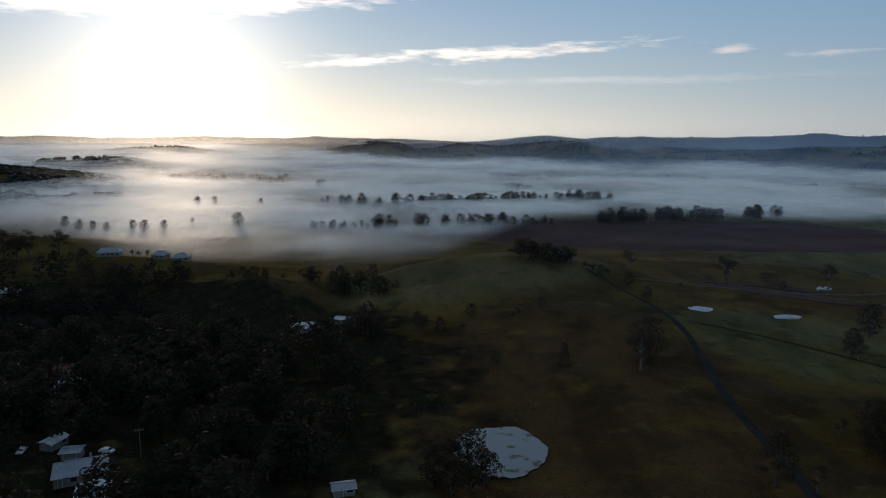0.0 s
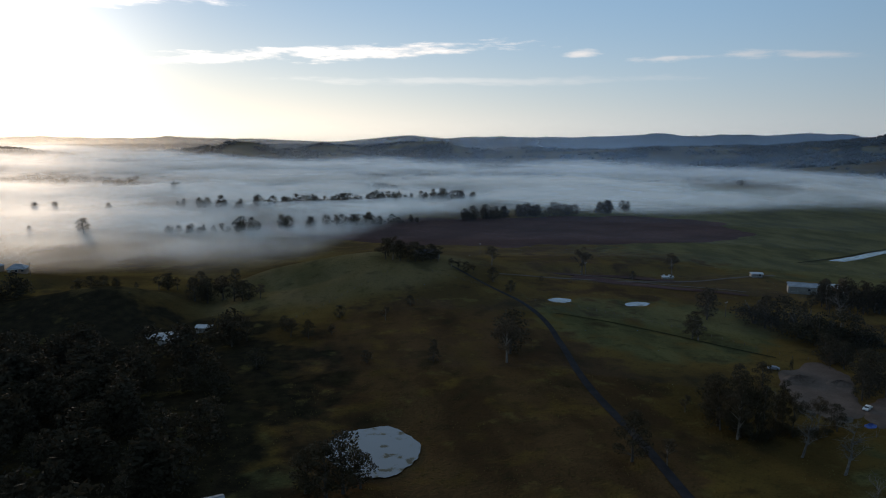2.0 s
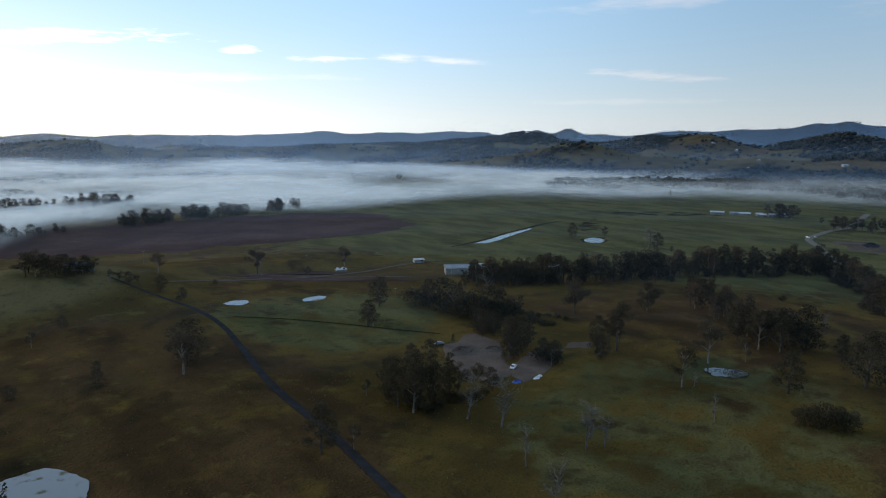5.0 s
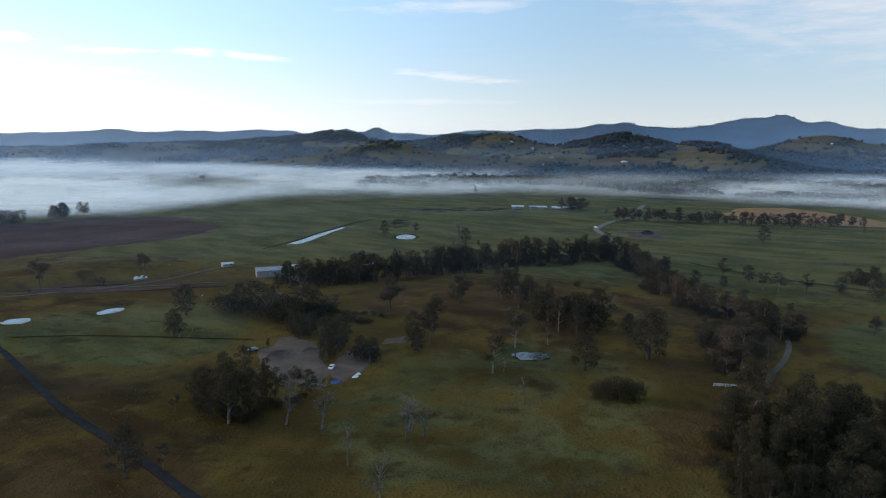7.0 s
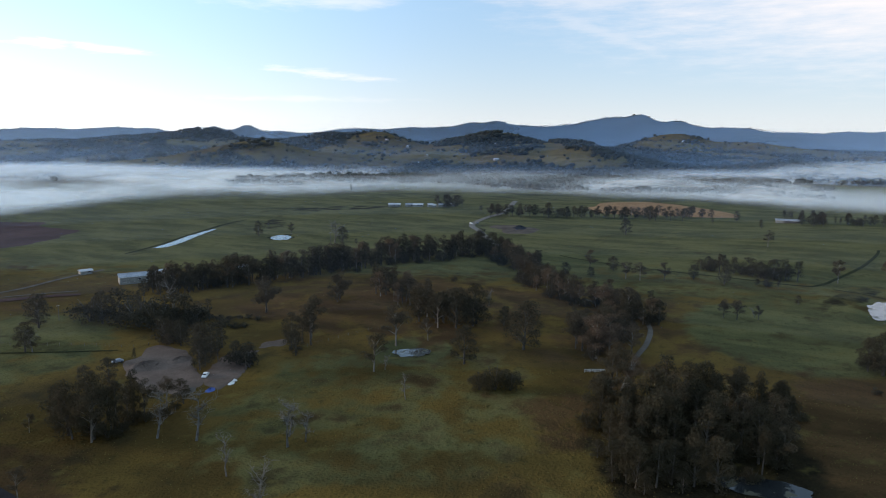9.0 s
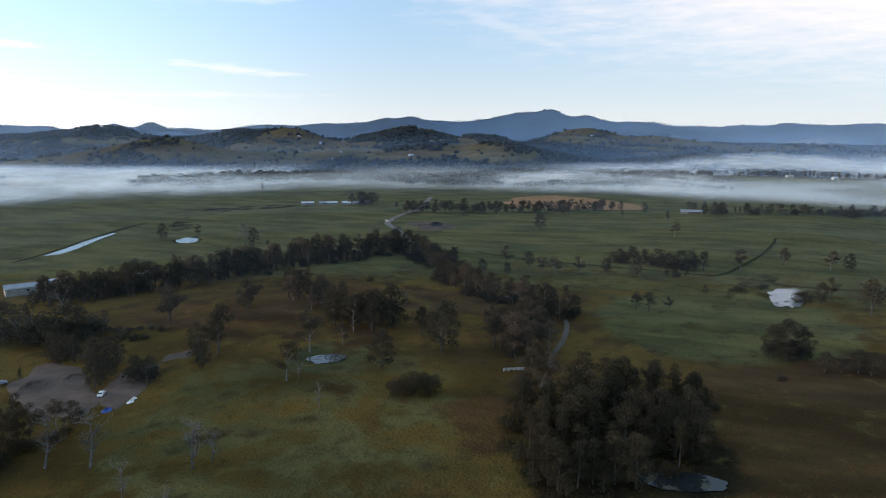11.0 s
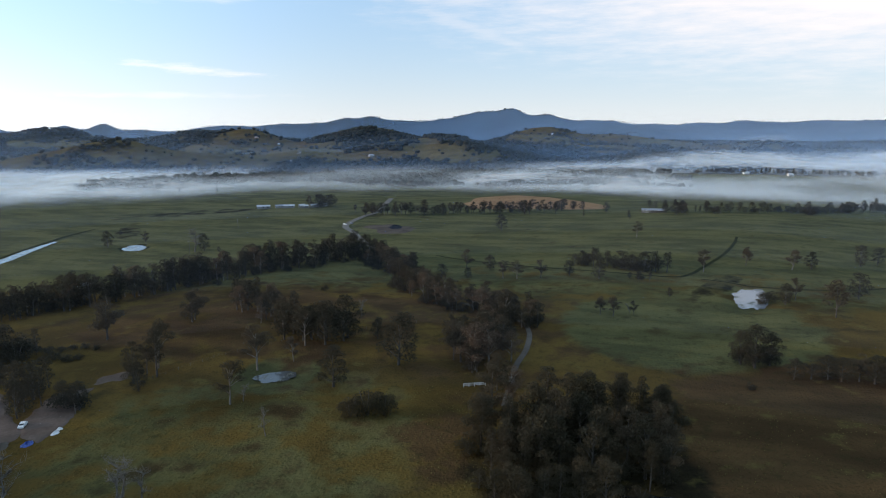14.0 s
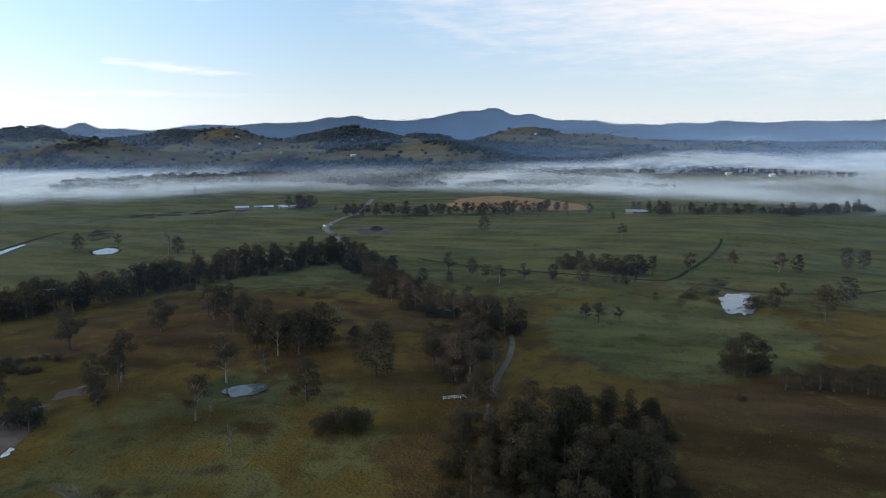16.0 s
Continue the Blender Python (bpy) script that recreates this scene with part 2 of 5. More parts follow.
PASTURE = make_ground()
# muddy base, lightened to stand in for the sky's reflection
WATER = make_water("mud_and_sky_water", (0.15, 0.16, 0.165))
WEEDY_WATER = make_water("weedy_water", (0.06, 0.06, 0.056), 0.42)
DARK_WATER = make_water("dark_water", (0.016, 0.019, 0.02))
GUM_LEAF = make_leaf("gum_leaf", (0.050, 0.042, 0.026), (0.074, 0.055, 0.035), (0.080, 0.063, 0.040))
DARK_LEAF = make_leaf("dark_leaf", (0.033, 0.031, 0.019), (0.051, 0.042, 0.025), (0.056, 0.047, 0.029))
RUSSET_LEAF = make_leaf("russet_leaf", (0.090, 0.060, 0.040), (0.110, 0.074, 0.046), (0.125, 0.090, 0.058))
FAR_LEAF = make_leaf("far_leaf", (0.026, 0.030, 0.024), (0.030, 0.032, 0.025), (0.046, 0.044, 0.034))
# darker copy of the dark leaf, with deep shade put into its colour
SHADE_LEAF = make_leaf("shaded_leaf", (0.020, 0.021, 0.013), (0.032, 0.028, 0.018), (0.038, 0.034, 0.022))
TUSSOCK = make_leaf("tussock", (0.11, 0.09, 0.032), (0.11, 0.09, 0.032), (0.16, 0.125, 0.05))
REEDS = make_plain("dark_reeds", (0.022, 0.026, 0.012), (0.038, 0.036, 0.016), 0.2, 0.95, 0.0, 0.0)
BARK = make_plain("grey_bark", (0.05, 0.043, 0.036), (0.095, 0.083, 0.07), 0.9)
PALE_BARK = make_plain("pale_bark", (0.11, 0.095, 0.078), (0.22, 0.192, 0.16), 0.7)
DEAD_WOOD = make_plain("bleached_wood", (0.095, 0.085, 0.075), (0.18, 0.165, 0.148), 0.8)
PLOUGHED = make_plain("ploughed_soil", (0.055, 0.032, 0.028), (0.085, 0.049, 0.041), 0.02, 0.95, 0.0, 0.0)
STUBBLE = make_plain("dry_stubble", (0.22, 0.122, 0.062), (0.28, 0.16, 0.082), 0.02, 0.95, 0.0, 0.0)
DIRT = make_plain("bare_dirt", (0.095, 0.070, 0.057), (0.14, 0.104, 0.085), 0.12, 0.95, 0.0, 0.0)
SPOIL = make_plain("spoil_earth", (0.075, 0.055, 0.040), (0.11, 0.083, 0.06), 0.08, 0.95, 0.0, 0.0)
GRAVEL = make_plain("gravel", (0.085, 0.072, 0.060), (0.125, 0.108, 0.09), 0.3, 0.95, 0.0, 0.0)
PALE_GRAVEL = make_plain("pale_gravel", (0.13, 0.115, 0.096), (0.19, 0.168, 0.142), 0.3, 0.95, 0.0, 0.0)
ASPHALT = make_plain("old_asphalt", (0.026, 0.025, 0.027), (0.038, 0.036, 0.038), 0.25, 0.95, 0.0, 0.0)
BLUE_ROOF = make_plain("dull_blue_roof", (0.045, 0.05, 0.085), (0.07, 0.078, 0.12), 0.4, 0.7, 0.0, 0.1)
STEEL_ROOF = make_plain("grey_steel_roof", (0.20, 0.22, 0.25), (0.29, 0.31, 0.34), 0.3, 0.5, 0.3)
WHITE_ROOF = make_plain("white_steel_roof", (0.40, 0.42, 0.44), (0.54, 0.55, 0.57), 0.3, 0.45, 0.1)
RED_ROOF = make_plain("rust_red_roof", (0.16, 0.055, 0.04), (0.22, 0.08, 0.055), 0.4, 0.6, 0.2)
BOARD = make_plain("painted_board", (0.22, 0.21, 0.19), (0.30, 0.29, 0.26), 0.5, 0.7)
BRICKWORK = make_plain("tan_wall", (0.26, 0.19, 0.15), (0.34, 0.26, 0.2), 0.7, 0.85)
WHITE_PAINT = make_plain("white_paint", (0.66, 0.66, 0.64), (0.78, 0.78, 0.76), 0.6, 0.5)
BLUE_PLASTIC = make_plain("blue_tarp", (0.03, 0.07, 0.24), (0.05, 0.11, 0.34), 0.8, 0.4)
DARK_GLASS = make_plain("dark_glass", (0.02, 0.024, 0.03), (0.03, 0.034, 0.04), 0.5, 0.08, 0.0, 0.6)
POST_WOOD = make_plain("weathered_post", (0.07, 0.06, 0.05), (0.12, 0.105, 0.09), 1.2)
RUBBER = make_plain("black_rubber", (0.015, 0.015, 0.016), (0.025, 0.025, 0.026), 2.0, 0.7)
MIST = make_mist("valley_mist", (0.99, 0.965, 0.915), 300.0, 0.2, 0.3, 0.5, 0.9, 6)
MIST_BANK = make_mist("mist_bank", (0.98, 0.965, 0.94), 130.0, 0.2, 0.85, 0.0, 0.0)
# distance haze is put into the blue tint of thin sheets
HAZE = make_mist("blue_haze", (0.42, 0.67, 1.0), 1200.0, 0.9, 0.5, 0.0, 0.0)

# warm copy of the haze, with sunlight put into its colour
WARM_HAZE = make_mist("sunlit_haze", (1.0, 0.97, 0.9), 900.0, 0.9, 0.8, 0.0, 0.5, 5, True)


# ---- the lie of the land ----
def bump(x, y, cx, cy, height, wide, deep, turn=0.0):
    """A smooth hill at (cx, cy); wide and deep are its half widths along and across its ridge."""
    c, s = math.cos(radians(turn)), math.sin(radians(turn))
    u, v = ((x - cx) * c + (y - cy) * s) / wide, (-(x - cx) * s + (y - cy) * c) / deep
    return height * np.exp(-(u * u + v * v))


def lattice(i, j):
    v = np.sin(i * 127.1 + j * 311.7) * 43758.5453
    return v - np.floor(v)


def value_noise(x, y):
    i, j = np.floor(x), np.floor(y)
    u, v = x - i, y - j
    u, v = u * u * (3 - 2 * u), v * v * (3 - 2 * v)
    return (lattice(i, j) * (1 - u) + lattice(i + 1, j) * u) * (1 - v) + (lattice(i, j + 1) * (1 - u) + lattice(i + 1, j + 1) * u) * v - 0.5


def rough(x, y, size, octaves=3):
    x, y, total, gain = np.asarray(x, float) / size, np.asarray(y, float) / size, 0.0, 1.0
    for _ in range(octaves):
        total = total + gain * value_noise(x + 17.3, y - 9.1)
        x, y, gain = x * 2.03, y * 2.03, gain * 0.5
    return total


def step(a, b, v):
    k = np.clip((v - a) / (b - a), 0, 1)
    return k * k * (3 - 2 * k)


# x, y, height, half width along, half width across, turn
NEAR_HILLS = (
    (52, 430, 16, 72, 58, 10), (80, 330, 4, 60, 90, 0), (-110, 388, 11, 42, 24, 4), (-235, 458, 10, 100, 26, -2),
    (-58, 390, -8, 20, 60, -12), (-300, 400, 6, 120, 90, 0), (-170, 330, -5, 110, 60, 0), (205, 470, 4, 90, 30, 4),
    (330, 200, 3, 90, 60, 30), (690, -60, 8, 260, 120, -20), (310, -90, 3, 110, 60, 0), (0, 700, -5, 420, 130, 0),
    (-20, 436, 5, 50, 14, 4), (0, 404, -3.5, 30, 8, 10), (-230, 540, -5, 120, 50, 0), (-345, 560, 13, 75, 40, 10), (215, 440, 3, 60, 8, -6), (190, 428, -2, 60, 6, -6),
)
# bearing in degrees from +y towards +x, distance, height, half width across the view, half depth
MID_HILLS = (
    (-27, 1900, 34, 160, 220), (-35, 1380, 34, 230, 200), (-22, 3000, 30, 220, 200), (-14, 3300, 3, 260, 180), (-4.7, 3100, 53, 130, 220),
    (-7.6, 3150, 16.9, 130, 200), (1.5, 3200, 35.9, 130, 240), (6, 3100, 27.5, 150, 200), (10.6, 2950, 40.8, 110, 220), (8, 3000, 19.6, 100, 200),
    (16, 3050, 21.9, 260, 220), (24, 2800, 23.3, 420, 300), (34, 3000, 35, 420, 320),
)
GREEN_HILLS = (
    (41, 3000, 47.9, 240, 330), (45.4, 3000, 68.4, 170, 300), (51, 2700, 36, 190, 260), (55.8, 2500, 42, 140, 260), (53, 2450, 15.8, 100, 200),
    (58.6, 2450, 30, 130, 200), (67.3, 2350, 44, 130, 200), (64, 2300, 28, 130, 190), (70, 2250, 4.3, 100, 190), (64, 1950, 12, 150, 110), (97, 1340, 8, 210, 120),
    (73.5, 2000, 16, 110, 110), (77.5, 2700, 3, 110, 240), (80.7, 2700, 40, 170, 240), (84.3, 2700, 20, 150, 240), (89, 2800, 3, 200, 260),
    (95, 2900, 3, 300, 300), (104, 2900, 3, 420, 320),
    (55, 2350, 18, 420, 260), (63, 2150, 18, 330, 200), (72, 2150, 20, 330, 220), (82, 2400, 18, 420, 260), (93, 2500, 14, 420, 260), (46, 2500, 18, 380, 240),
)
RANGE = (
    (-32, 4700, 28, 700, 260), (-20, 4700, 22, 600, 260), (-10, 4700, 22, 420, 260), (-3, 4650, 12, 300, 300), (8, 4650, 32.1, 320, 300),
    (15, 4600, 34.7, 320, 300), (21, 4600, 36.6, 260, 300), (28.2, 4600, 57.1, 190, 320), (25, 4600, 22.5, 190, 300), (33, 4600, 36, 260, 300),
    (38, 4400, 45.9, 260, 280), (41, 4300, 22.5, 170, 240), (47.4, 4750, 82.7, 90, 150), (45, 4750, 64.9, 100, 170), (49.8, 4750, 42.2, 120, 170),
)
HIGH_RANGE = (
    (54, 4650, 38, 240, 260), (58, 4650, 59.4, 240, 300), (62, 4650, 58.4, 200, 300), (65.2, 4600, 90, 140, 300), (67.3, 4600, 50, 90, 300), (69, 4600, 72.9, 170, 300),
    (72.6, 4600, 72.4, 200, 300), (75.8, 4600, 102.3, 170, 320), (78.4, 4600, 101.8, 120, 340), (81, 4600, 113.4, 160, 320), (84.8, 4600, 79.2, 220, 320),
    (90, 4500, 43.7, 250, 320), (92.8, 4300, 41.2, 150, 300), (95.5, 4500, 43.6, 200, 320), (99.5, 4600, 38.2, 300, 320), (105, 4600, 44.7, 420, 320),
    (115, 4600, 60.5, 620, 320), (126, 4600, 60, 620, 320),
)
# x, y, half length, half width, turn of each water
PONDS = {
    "near": (17, 193, 13.5, 17, 0), "pale_a": (132, 349, 6, 5.5, -20), "pale_b": (173, 342, 7.5, 4.5, 10),
    "small": (242, 138, 5.5, 7.5, 30), "reedy": (411, -43, 24, 8, -6), "house": (482, 408, 9, 15, -50),
    "edge": (189, 3, 5, 12, 12),
}


dome_rng = random.Random(21)
DOMES = [(dome_rng.uniform(38, 98), dome_rng.uniform(1760, 2720), dome_rng.uniform(8, 19), dome_rng.uniform(70, 170), dome_rng.uniform(80, 170), dome_rng.uniform(-50, 50)) for _ in range(60)]


def domes(x, y):
    """The rounded grassy tops of the hill paddocks."""
    total = np.zeros_like(np.asarray(x, float))
    for a, d, height, wide, deep, turn in DOMES:
        total = total + bump(x, y, d * math.sin(radians(a)), d * math.cos(radians(a)), height, wide, deep, turn - a)
    return total


def wooded(x, y):
    """Above nought where woods stand on the far hills: in the folds, and in patches."""
    r, az = np.hypot(x, y), np.degrees(np.arctan2(x, y))
    grassy = step(36, 46, az) * (1 - step(93, 99, az)) * (1 - step(2750, 3100, r))
    return rough(x, y, 170, 4) + 0.5 * rough(x, y, 60, 2) + 0.05 * (1 - grassy) - grassy * np.clip(domes(x, y) / 28 - 0.48, -0.35, 0.45)


def open_land(x, y):
    """Height of the ground without the hollows of the ponds."""
    x, y = np.asarray(x, float), np.asarray(y, float)
    r, az = np.hypot(x, y), np.degrees(np.arctan2(x, y))
    z = 40 * step(2400, 4950, r) - 3.0 * step(350, 700, r)
    for row in NEAR_HILLS:
        z = z + bump(x, y, *row)
    z = z + rough(x, y, 90, 3) * 2.2 * (1 - 0.75 * step(420, 620, r) * step(-10, 25, az))
    hills = np.zeros_like(r)
    for a, d, height, wide, deep in MID_HILLS + GREEN_HILLS + RANGE + HIGH_RANGE:
        cx, cy = d * math.sin(radians(a)), d * math.cos(radians(a))
        hills = hills + bump(x, y, cx, cy, height, wide, deep, -a)
    z = z + hills * (1 + 0.35 * rough(x, y, 330, 4)) + step(1500, 2600, r) * rough(x, y, 240, 4) * 9 + rough(x, y, 150, 3) * 10 * step(1700, 2050, r) * (1 - step(2700, 3200, r))
    if np.max(r) > 1300:
        z = z + domes(x, y) * step(1400, 1750, r)
    z = z + (19 - np.abs(rough(x, y + 300, 380, 3)) * 42) * step(3700, 4200, r) * np.clip(hills / 40, 0, 1)
    return z


LEVELS = {name: float(open_land(p[0], p[1])) - 0.5 for name, p in PONDS.items()}


def land(x, y):
    """Height of the ground in metres."""
    z = open_land(x, y)
    for name, (cx, cy, wide, deep, turn) in PONDS.items():
        k = bump(x, y, cx, cy, 1.0, wide * 1.7, deep * 1.7, turn)
        z = z + (LEVELS[name] - 0.7 - z) * step(0.25, 0.72, k)
    return z


# ---- mesh helpers ----
def mesh_of(name, verts, faces, material, smooth=False):
    data = bpy.data.meshes.new(name)
    data.from_pydata([tuple(map(float, v)) for v in verts], [], [tuple(map(int, q)) for q in faces])
    data.materials.append(material)
    if smooth:
        data.polygons.foreach_set("use_smooth", [True] * len(data.polygons))
    data.update()
    return data


def part(name, verts, faces, material, parent, label="", smooth=False):
    ob = new(name, mesh_of(name, verts, faces, material, smooth))
    ob.parent = parent
    return tagged(ob, label)


def trim(data, density):
    """Takes away the faces with no mist on them."""
    bm = bmesh.new()
    bm.from_mesh(data)
    bm.verts.ensure_lookup_table()
    gone = [f for f in bm.faces if max(density[v.index] for v in f.verts) < 0.004]
    bmesh.ops.delete(bm, geom=gone, context="FACES_ONLY")
    bm.to_mesh(data)
    bm.free()


def ring_sheet(name, radii, bearings, height, material, smooth=True):
    """A sheet on rings round the origin; height takes x and y."""
    r, a = np.meshgrid(np.asarray(radii, float), np.radians(np.asarray(bearings, float)), indexing="ij")
    x, y = r * np.sin(a), r * np.cos(a)
    z = height(x, y)
    co = np.stack([x, y, z], -1).reshape(-1, 3)
    nr, na = r.shape
    i, j = np.meshgrid(np.arange(nr - 1), np.arange(na - 1), indexing="ij")
    k = (i * na + j).ravel()
    quads = np.stack([k, k + na, k + na + 1, k + 1], -1)
    data = bpy.data.meshes.new(name)
    data.vertices.add(len(co))
    data.vertices.foreach_set("co", co.ravel())
    data.loops.add(quads.size)
    data.loops.foreach_set("vertex_index", quads.ravel())
    data.polygons.add(len(quads))
    data.polygons.foreach_set("loop_start", np.arange(len(quads)) * 4)
    data.polygons.foreach_set("loop_total", np.full(len(quads), 4))
    if smooth:
        data.polygons.foreach_set("use_smooth", np.ones(len(quads), bool))
    data.materials.append(material)
    data.update()
    data.validate()
    return new(name, data), co


# ---- ground ----
def zone(x, y, cx, cy, wide, deep, turn=0.0):
    return step(0.25, 0.55, bump(x, y, cx, cy, 1.0, wide, deep, turn))


def covers(x, y):
    """How dry, how lush and how dark the ground is, in and outside woods."""
    r, az = np.hypot(x, y), np.degrees(np.arctan2(x, y))
    patch = rough(x, y, 120, 3)
    dry = np.clip(0.25 + 0.5 * patch, 0, 1)
    dry = np.maximum(dry, 0.72 * zone(x, y, 50, 230, 75, 130))
    dry = np.maximum(dry, 0.95 * zone(x, y, 222, -72, 95, 82, 12))
    dry = np.maximum(dry, 0.62 * zone(x, y, 330, 170, 90, 120, 20))
    dry = np.maximum(dry, 0.55 * zone(x, y, 215, 40, 40, 40))
    lush = 0.6 * step(330, 420, x + 0.15 * y) + 0.6 * step(430, 560, r) * step(15, 25, az)
    lush = np.maximum(lush, 0.9 * zone(x, y, 350, -10, 70, 60))
    lush = np.maximum(lush, 0.25 * zone(x, y, 40, 420, 110, 50))
    lush = np.maximum(lush, 0.75 * zone(x, y, 160, 300, 60, 60))
    lush = np.maximum(lush, 0.5 * zone(x, y, 190, 120, 70, 60))
    lush = np.maximum(lush, 0.9 * zone(x, y, -10, 172, 24, 16, 20))
    dry = dry * (1 - 0.7 * step(0.3, 0.8, lush) * step(270, 330, x))
    # very dark ground tone under the trees, and weaker over open patches
    dark_cover = 0.9 * zone(x, y, -190, 250, 210, 170)
    dark_cover = np.maximum(dark_cover, 0.8 * zone(x, y, 200, 20, 42, 34))
    dark_cover = np.maximum(dark_cover, 0.55 * zone(x, y, 705, 500, 70, 24, -40))
    dark_cover = np.maximum(dark_cover, 0.5 * zone(x, y, 740, 455, 40, 16, -60))
    dark_cover = np.maximum(dark_cover, 0.5 * zone(x, y, 560, 480, 60, 12, 35))
    dark_cover = np.maximum(dark_cover, 0.5 * zone(x, y, 440, -30, 46, 9, -20))
    dark_cover = np.maximum(dark_cover, 0.6 * zone(x, y, -40, 250, 50, 90))
    dark_cover = np.maximum(dark_cover, 0.18 * zone(x, y, 75, 235, 140, 165))
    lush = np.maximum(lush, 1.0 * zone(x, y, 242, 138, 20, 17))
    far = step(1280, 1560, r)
    dark_cover = np.maximum(dark_cover, far * step(-0.06, 0.06, wooded(x, y) + 0.5 * step(3000, 3800, r)))
    lush = lush * (1 - far * 0.95)
    dry = dry + (0.45 - 0.4 * dry) * far
    straw_and_sun = far * (1 - step(3000, 3600, r)) * np.clip(0.55 + 0.9 * rough(x + 90, y, 140, 3), 0, 1)
    # grazing sun on the crest slope, painted in with the straw colour
    straw_and_sun = np.maximum(straw_and_sun, 0.95 * zone(x, y, 18, 412, 85, 52, 8))
    straw_and_sun = np.maximum(straw_and_sun, 0.4 * zone(x, y, -112, 400, 40, 22, 4))
    return dry, np.clip(lush, 0, 1), np.clip(dark_cover, 0, 1), straw_and_sun


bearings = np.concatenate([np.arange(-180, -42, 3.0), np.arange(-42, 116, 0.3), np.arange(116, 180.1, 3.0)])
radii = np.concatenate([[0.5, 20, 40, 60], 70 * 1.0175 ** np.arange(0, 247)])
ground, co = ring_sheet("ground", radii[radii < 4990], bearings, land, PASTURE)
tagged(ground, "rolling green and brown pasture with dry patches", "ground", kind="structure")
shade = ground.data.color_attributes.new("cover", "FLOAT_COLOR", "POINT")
dry, lush, dark_cover, straw_and_sun = covers(co[:, 0], co[:, 1])
shade.data.foreach_set("color", np.stack([dry, lush, dark_cover, straw_and_sun], -1).ravel())


# ---- mist in the valley, and haze before the far hills ----
FRONT = ((-60, 700), (-33, 680), (-29, 640), (-25, 530), (-20, 490), (-12, 470), (-9, 430), (-4, 450), (0, 500), (4, 640), (8, 770), (14, 830), (29, 850), (38, 1000), (56, 1040), (70, 1030), (76, 975), (84, 950), (90, 880), (97, 880), (105, 860), (130, 860))
BACK = ((-60, 3800), (-18, 3600), (-8, 2500), (0, 2150), (30, 1720), (45, 1480), (56, 1400), (70, 1370), (80, 1390), (87, 1500), (92, 1700), (100, 2000), (110, 2300), (130, 2300))


def mist_density(x, y):
    r, az = np.hypot(x, y), np.degrees(np.arctan2(x, y))
    wander = rough(x, y, 420, 3)
    front = np.interp(az, [p[0] for p in FRONT], [p[1] for p in FRONT]) * (1 + 0.10 * wander)
    back = np.interp(az, [p[0] for p in BACK], [p[1] for p in BACK]) * (1 + 0.12 * wander)
    k = step(0, 1, (r - front) / ((0.22 + 0.75 * step(6, -8, az)) * front)) * (1 - step(0, 1, (r - back) / (0.10 * back)))
    # thin over the near fields, thick behind the windbreak
    k = k * (0.35 + 0.65 * np.maximum(step(740, 900, r + 120 * wander), 0.7 * step(2, -14, az)))
    k = k * (1 - 0.55 * (1 - step(480, 640, r)) * (1 - step(2, 8, az)))
    # the mist parts over the creek woods, and round the green rise
    gap = np.exp(-((r - 1345 - 50 * np.sin(az / 9) - 120 * wander) / 75) ** 2) * step(44, 56, az) * (1 - step(92, 98, az))
    rise = bump(x, y, 1345, -150, 1.0, 130, 210, 10)
    thin = 1 - 0.64 * step(86, 93, az) * (1 - step(1350, 1550, r)) - 0.55 * step(52, 60, az) * (1 - step(1350, 1500, r)) * (1 - step(70, 78, az))
    return k * thin * (1 - 0.8 * gap) * (1 - 0.9 * step(0.2, 0.7, rise))


def floor_of(x, y):
    return np.minimum(open_land(x, y), 6.0 + 40 * step(2400, 4950, np.hypot(x, y)))


mist_r, mist_a = np.concatenate([np.arange(430, 1300, 22), np.arange(1300, 4200, 60)]), np.arange(-62, 128, 1.0)
for i, high in enumerate((1.5, 3.0, 4.5, 6.5, 9.0, 12.0, 15.0)):
    sheet, co = ring_sheet("mist_sheet", mist_r, mist_a, lambda x, y: floor_of(x, y) + high * (0.45 + 0.55 * step(960, 1250, np.hypot(x, y)) + 0.7 * step(1250, 1900, np.hypot(x, y))) + 4 * rough(x + 90 * i, y, 260, 3), MIST)
    tagged(sheet, "thin white morning mist lying over the valley floor", "mist", kind="stuff")
    d = mist_density(co[:, 0], co[:, 1]) * (0.72, 0.72, 0.70, 0.66, 0.58, 0.46, 0.30)[i]
    trim(sheet.data, d)
    sheet.data.attributes.new("veil", "FLOAT", "POINT").data.foreach_set("value", d)


def curtain(name, distance, amount, top, material, label, category, bearings, in_mist, share=np.ones_like):
    """An upright veil of mist or haze on a wandering arc, fading out towards its top."""
    heights = np.linspace(0, 1, 9)
    a, h = np.meshgrid(np.radians(bearings), heights, indexing="ij")
    d = distance * (1 + (0.10 * rough(np.degrees(a) * 3 + distance, a * 0, 20, 3) if in_mist else 0))
    x, y = d * np.sin(a), d * np.cos(a)
    z = (floor_of(x, y) if in_mist else 24 * step(2400, 4950, distance)) - 12 + h * top
    value = amount * (1 - step(0.0, 1.0, h)) * (mist_density(x, y) if in_mist else 1.0) * share(np.degrees(a))
    verts = np.stack([x, y, z], -1).reshape(-1, 3)
    n, faces = len(heights), []
    for i in range(len(bearings) - 1):
        for j in range(n - 1):
            k = i * n + j
            faces.append((k, k + n, k + n + 1, k + 1))
    ob = new(name, mesh_of(name, verts, faces, material, True))
    if in_mist:
        trim(ob.data, value.ravel())
    ob.data.attributes.new("veil", "FLOAT", "POINT").data.foreach_set("value", value.ravel())
    return tagged(ob, label, category, kind="stuff")


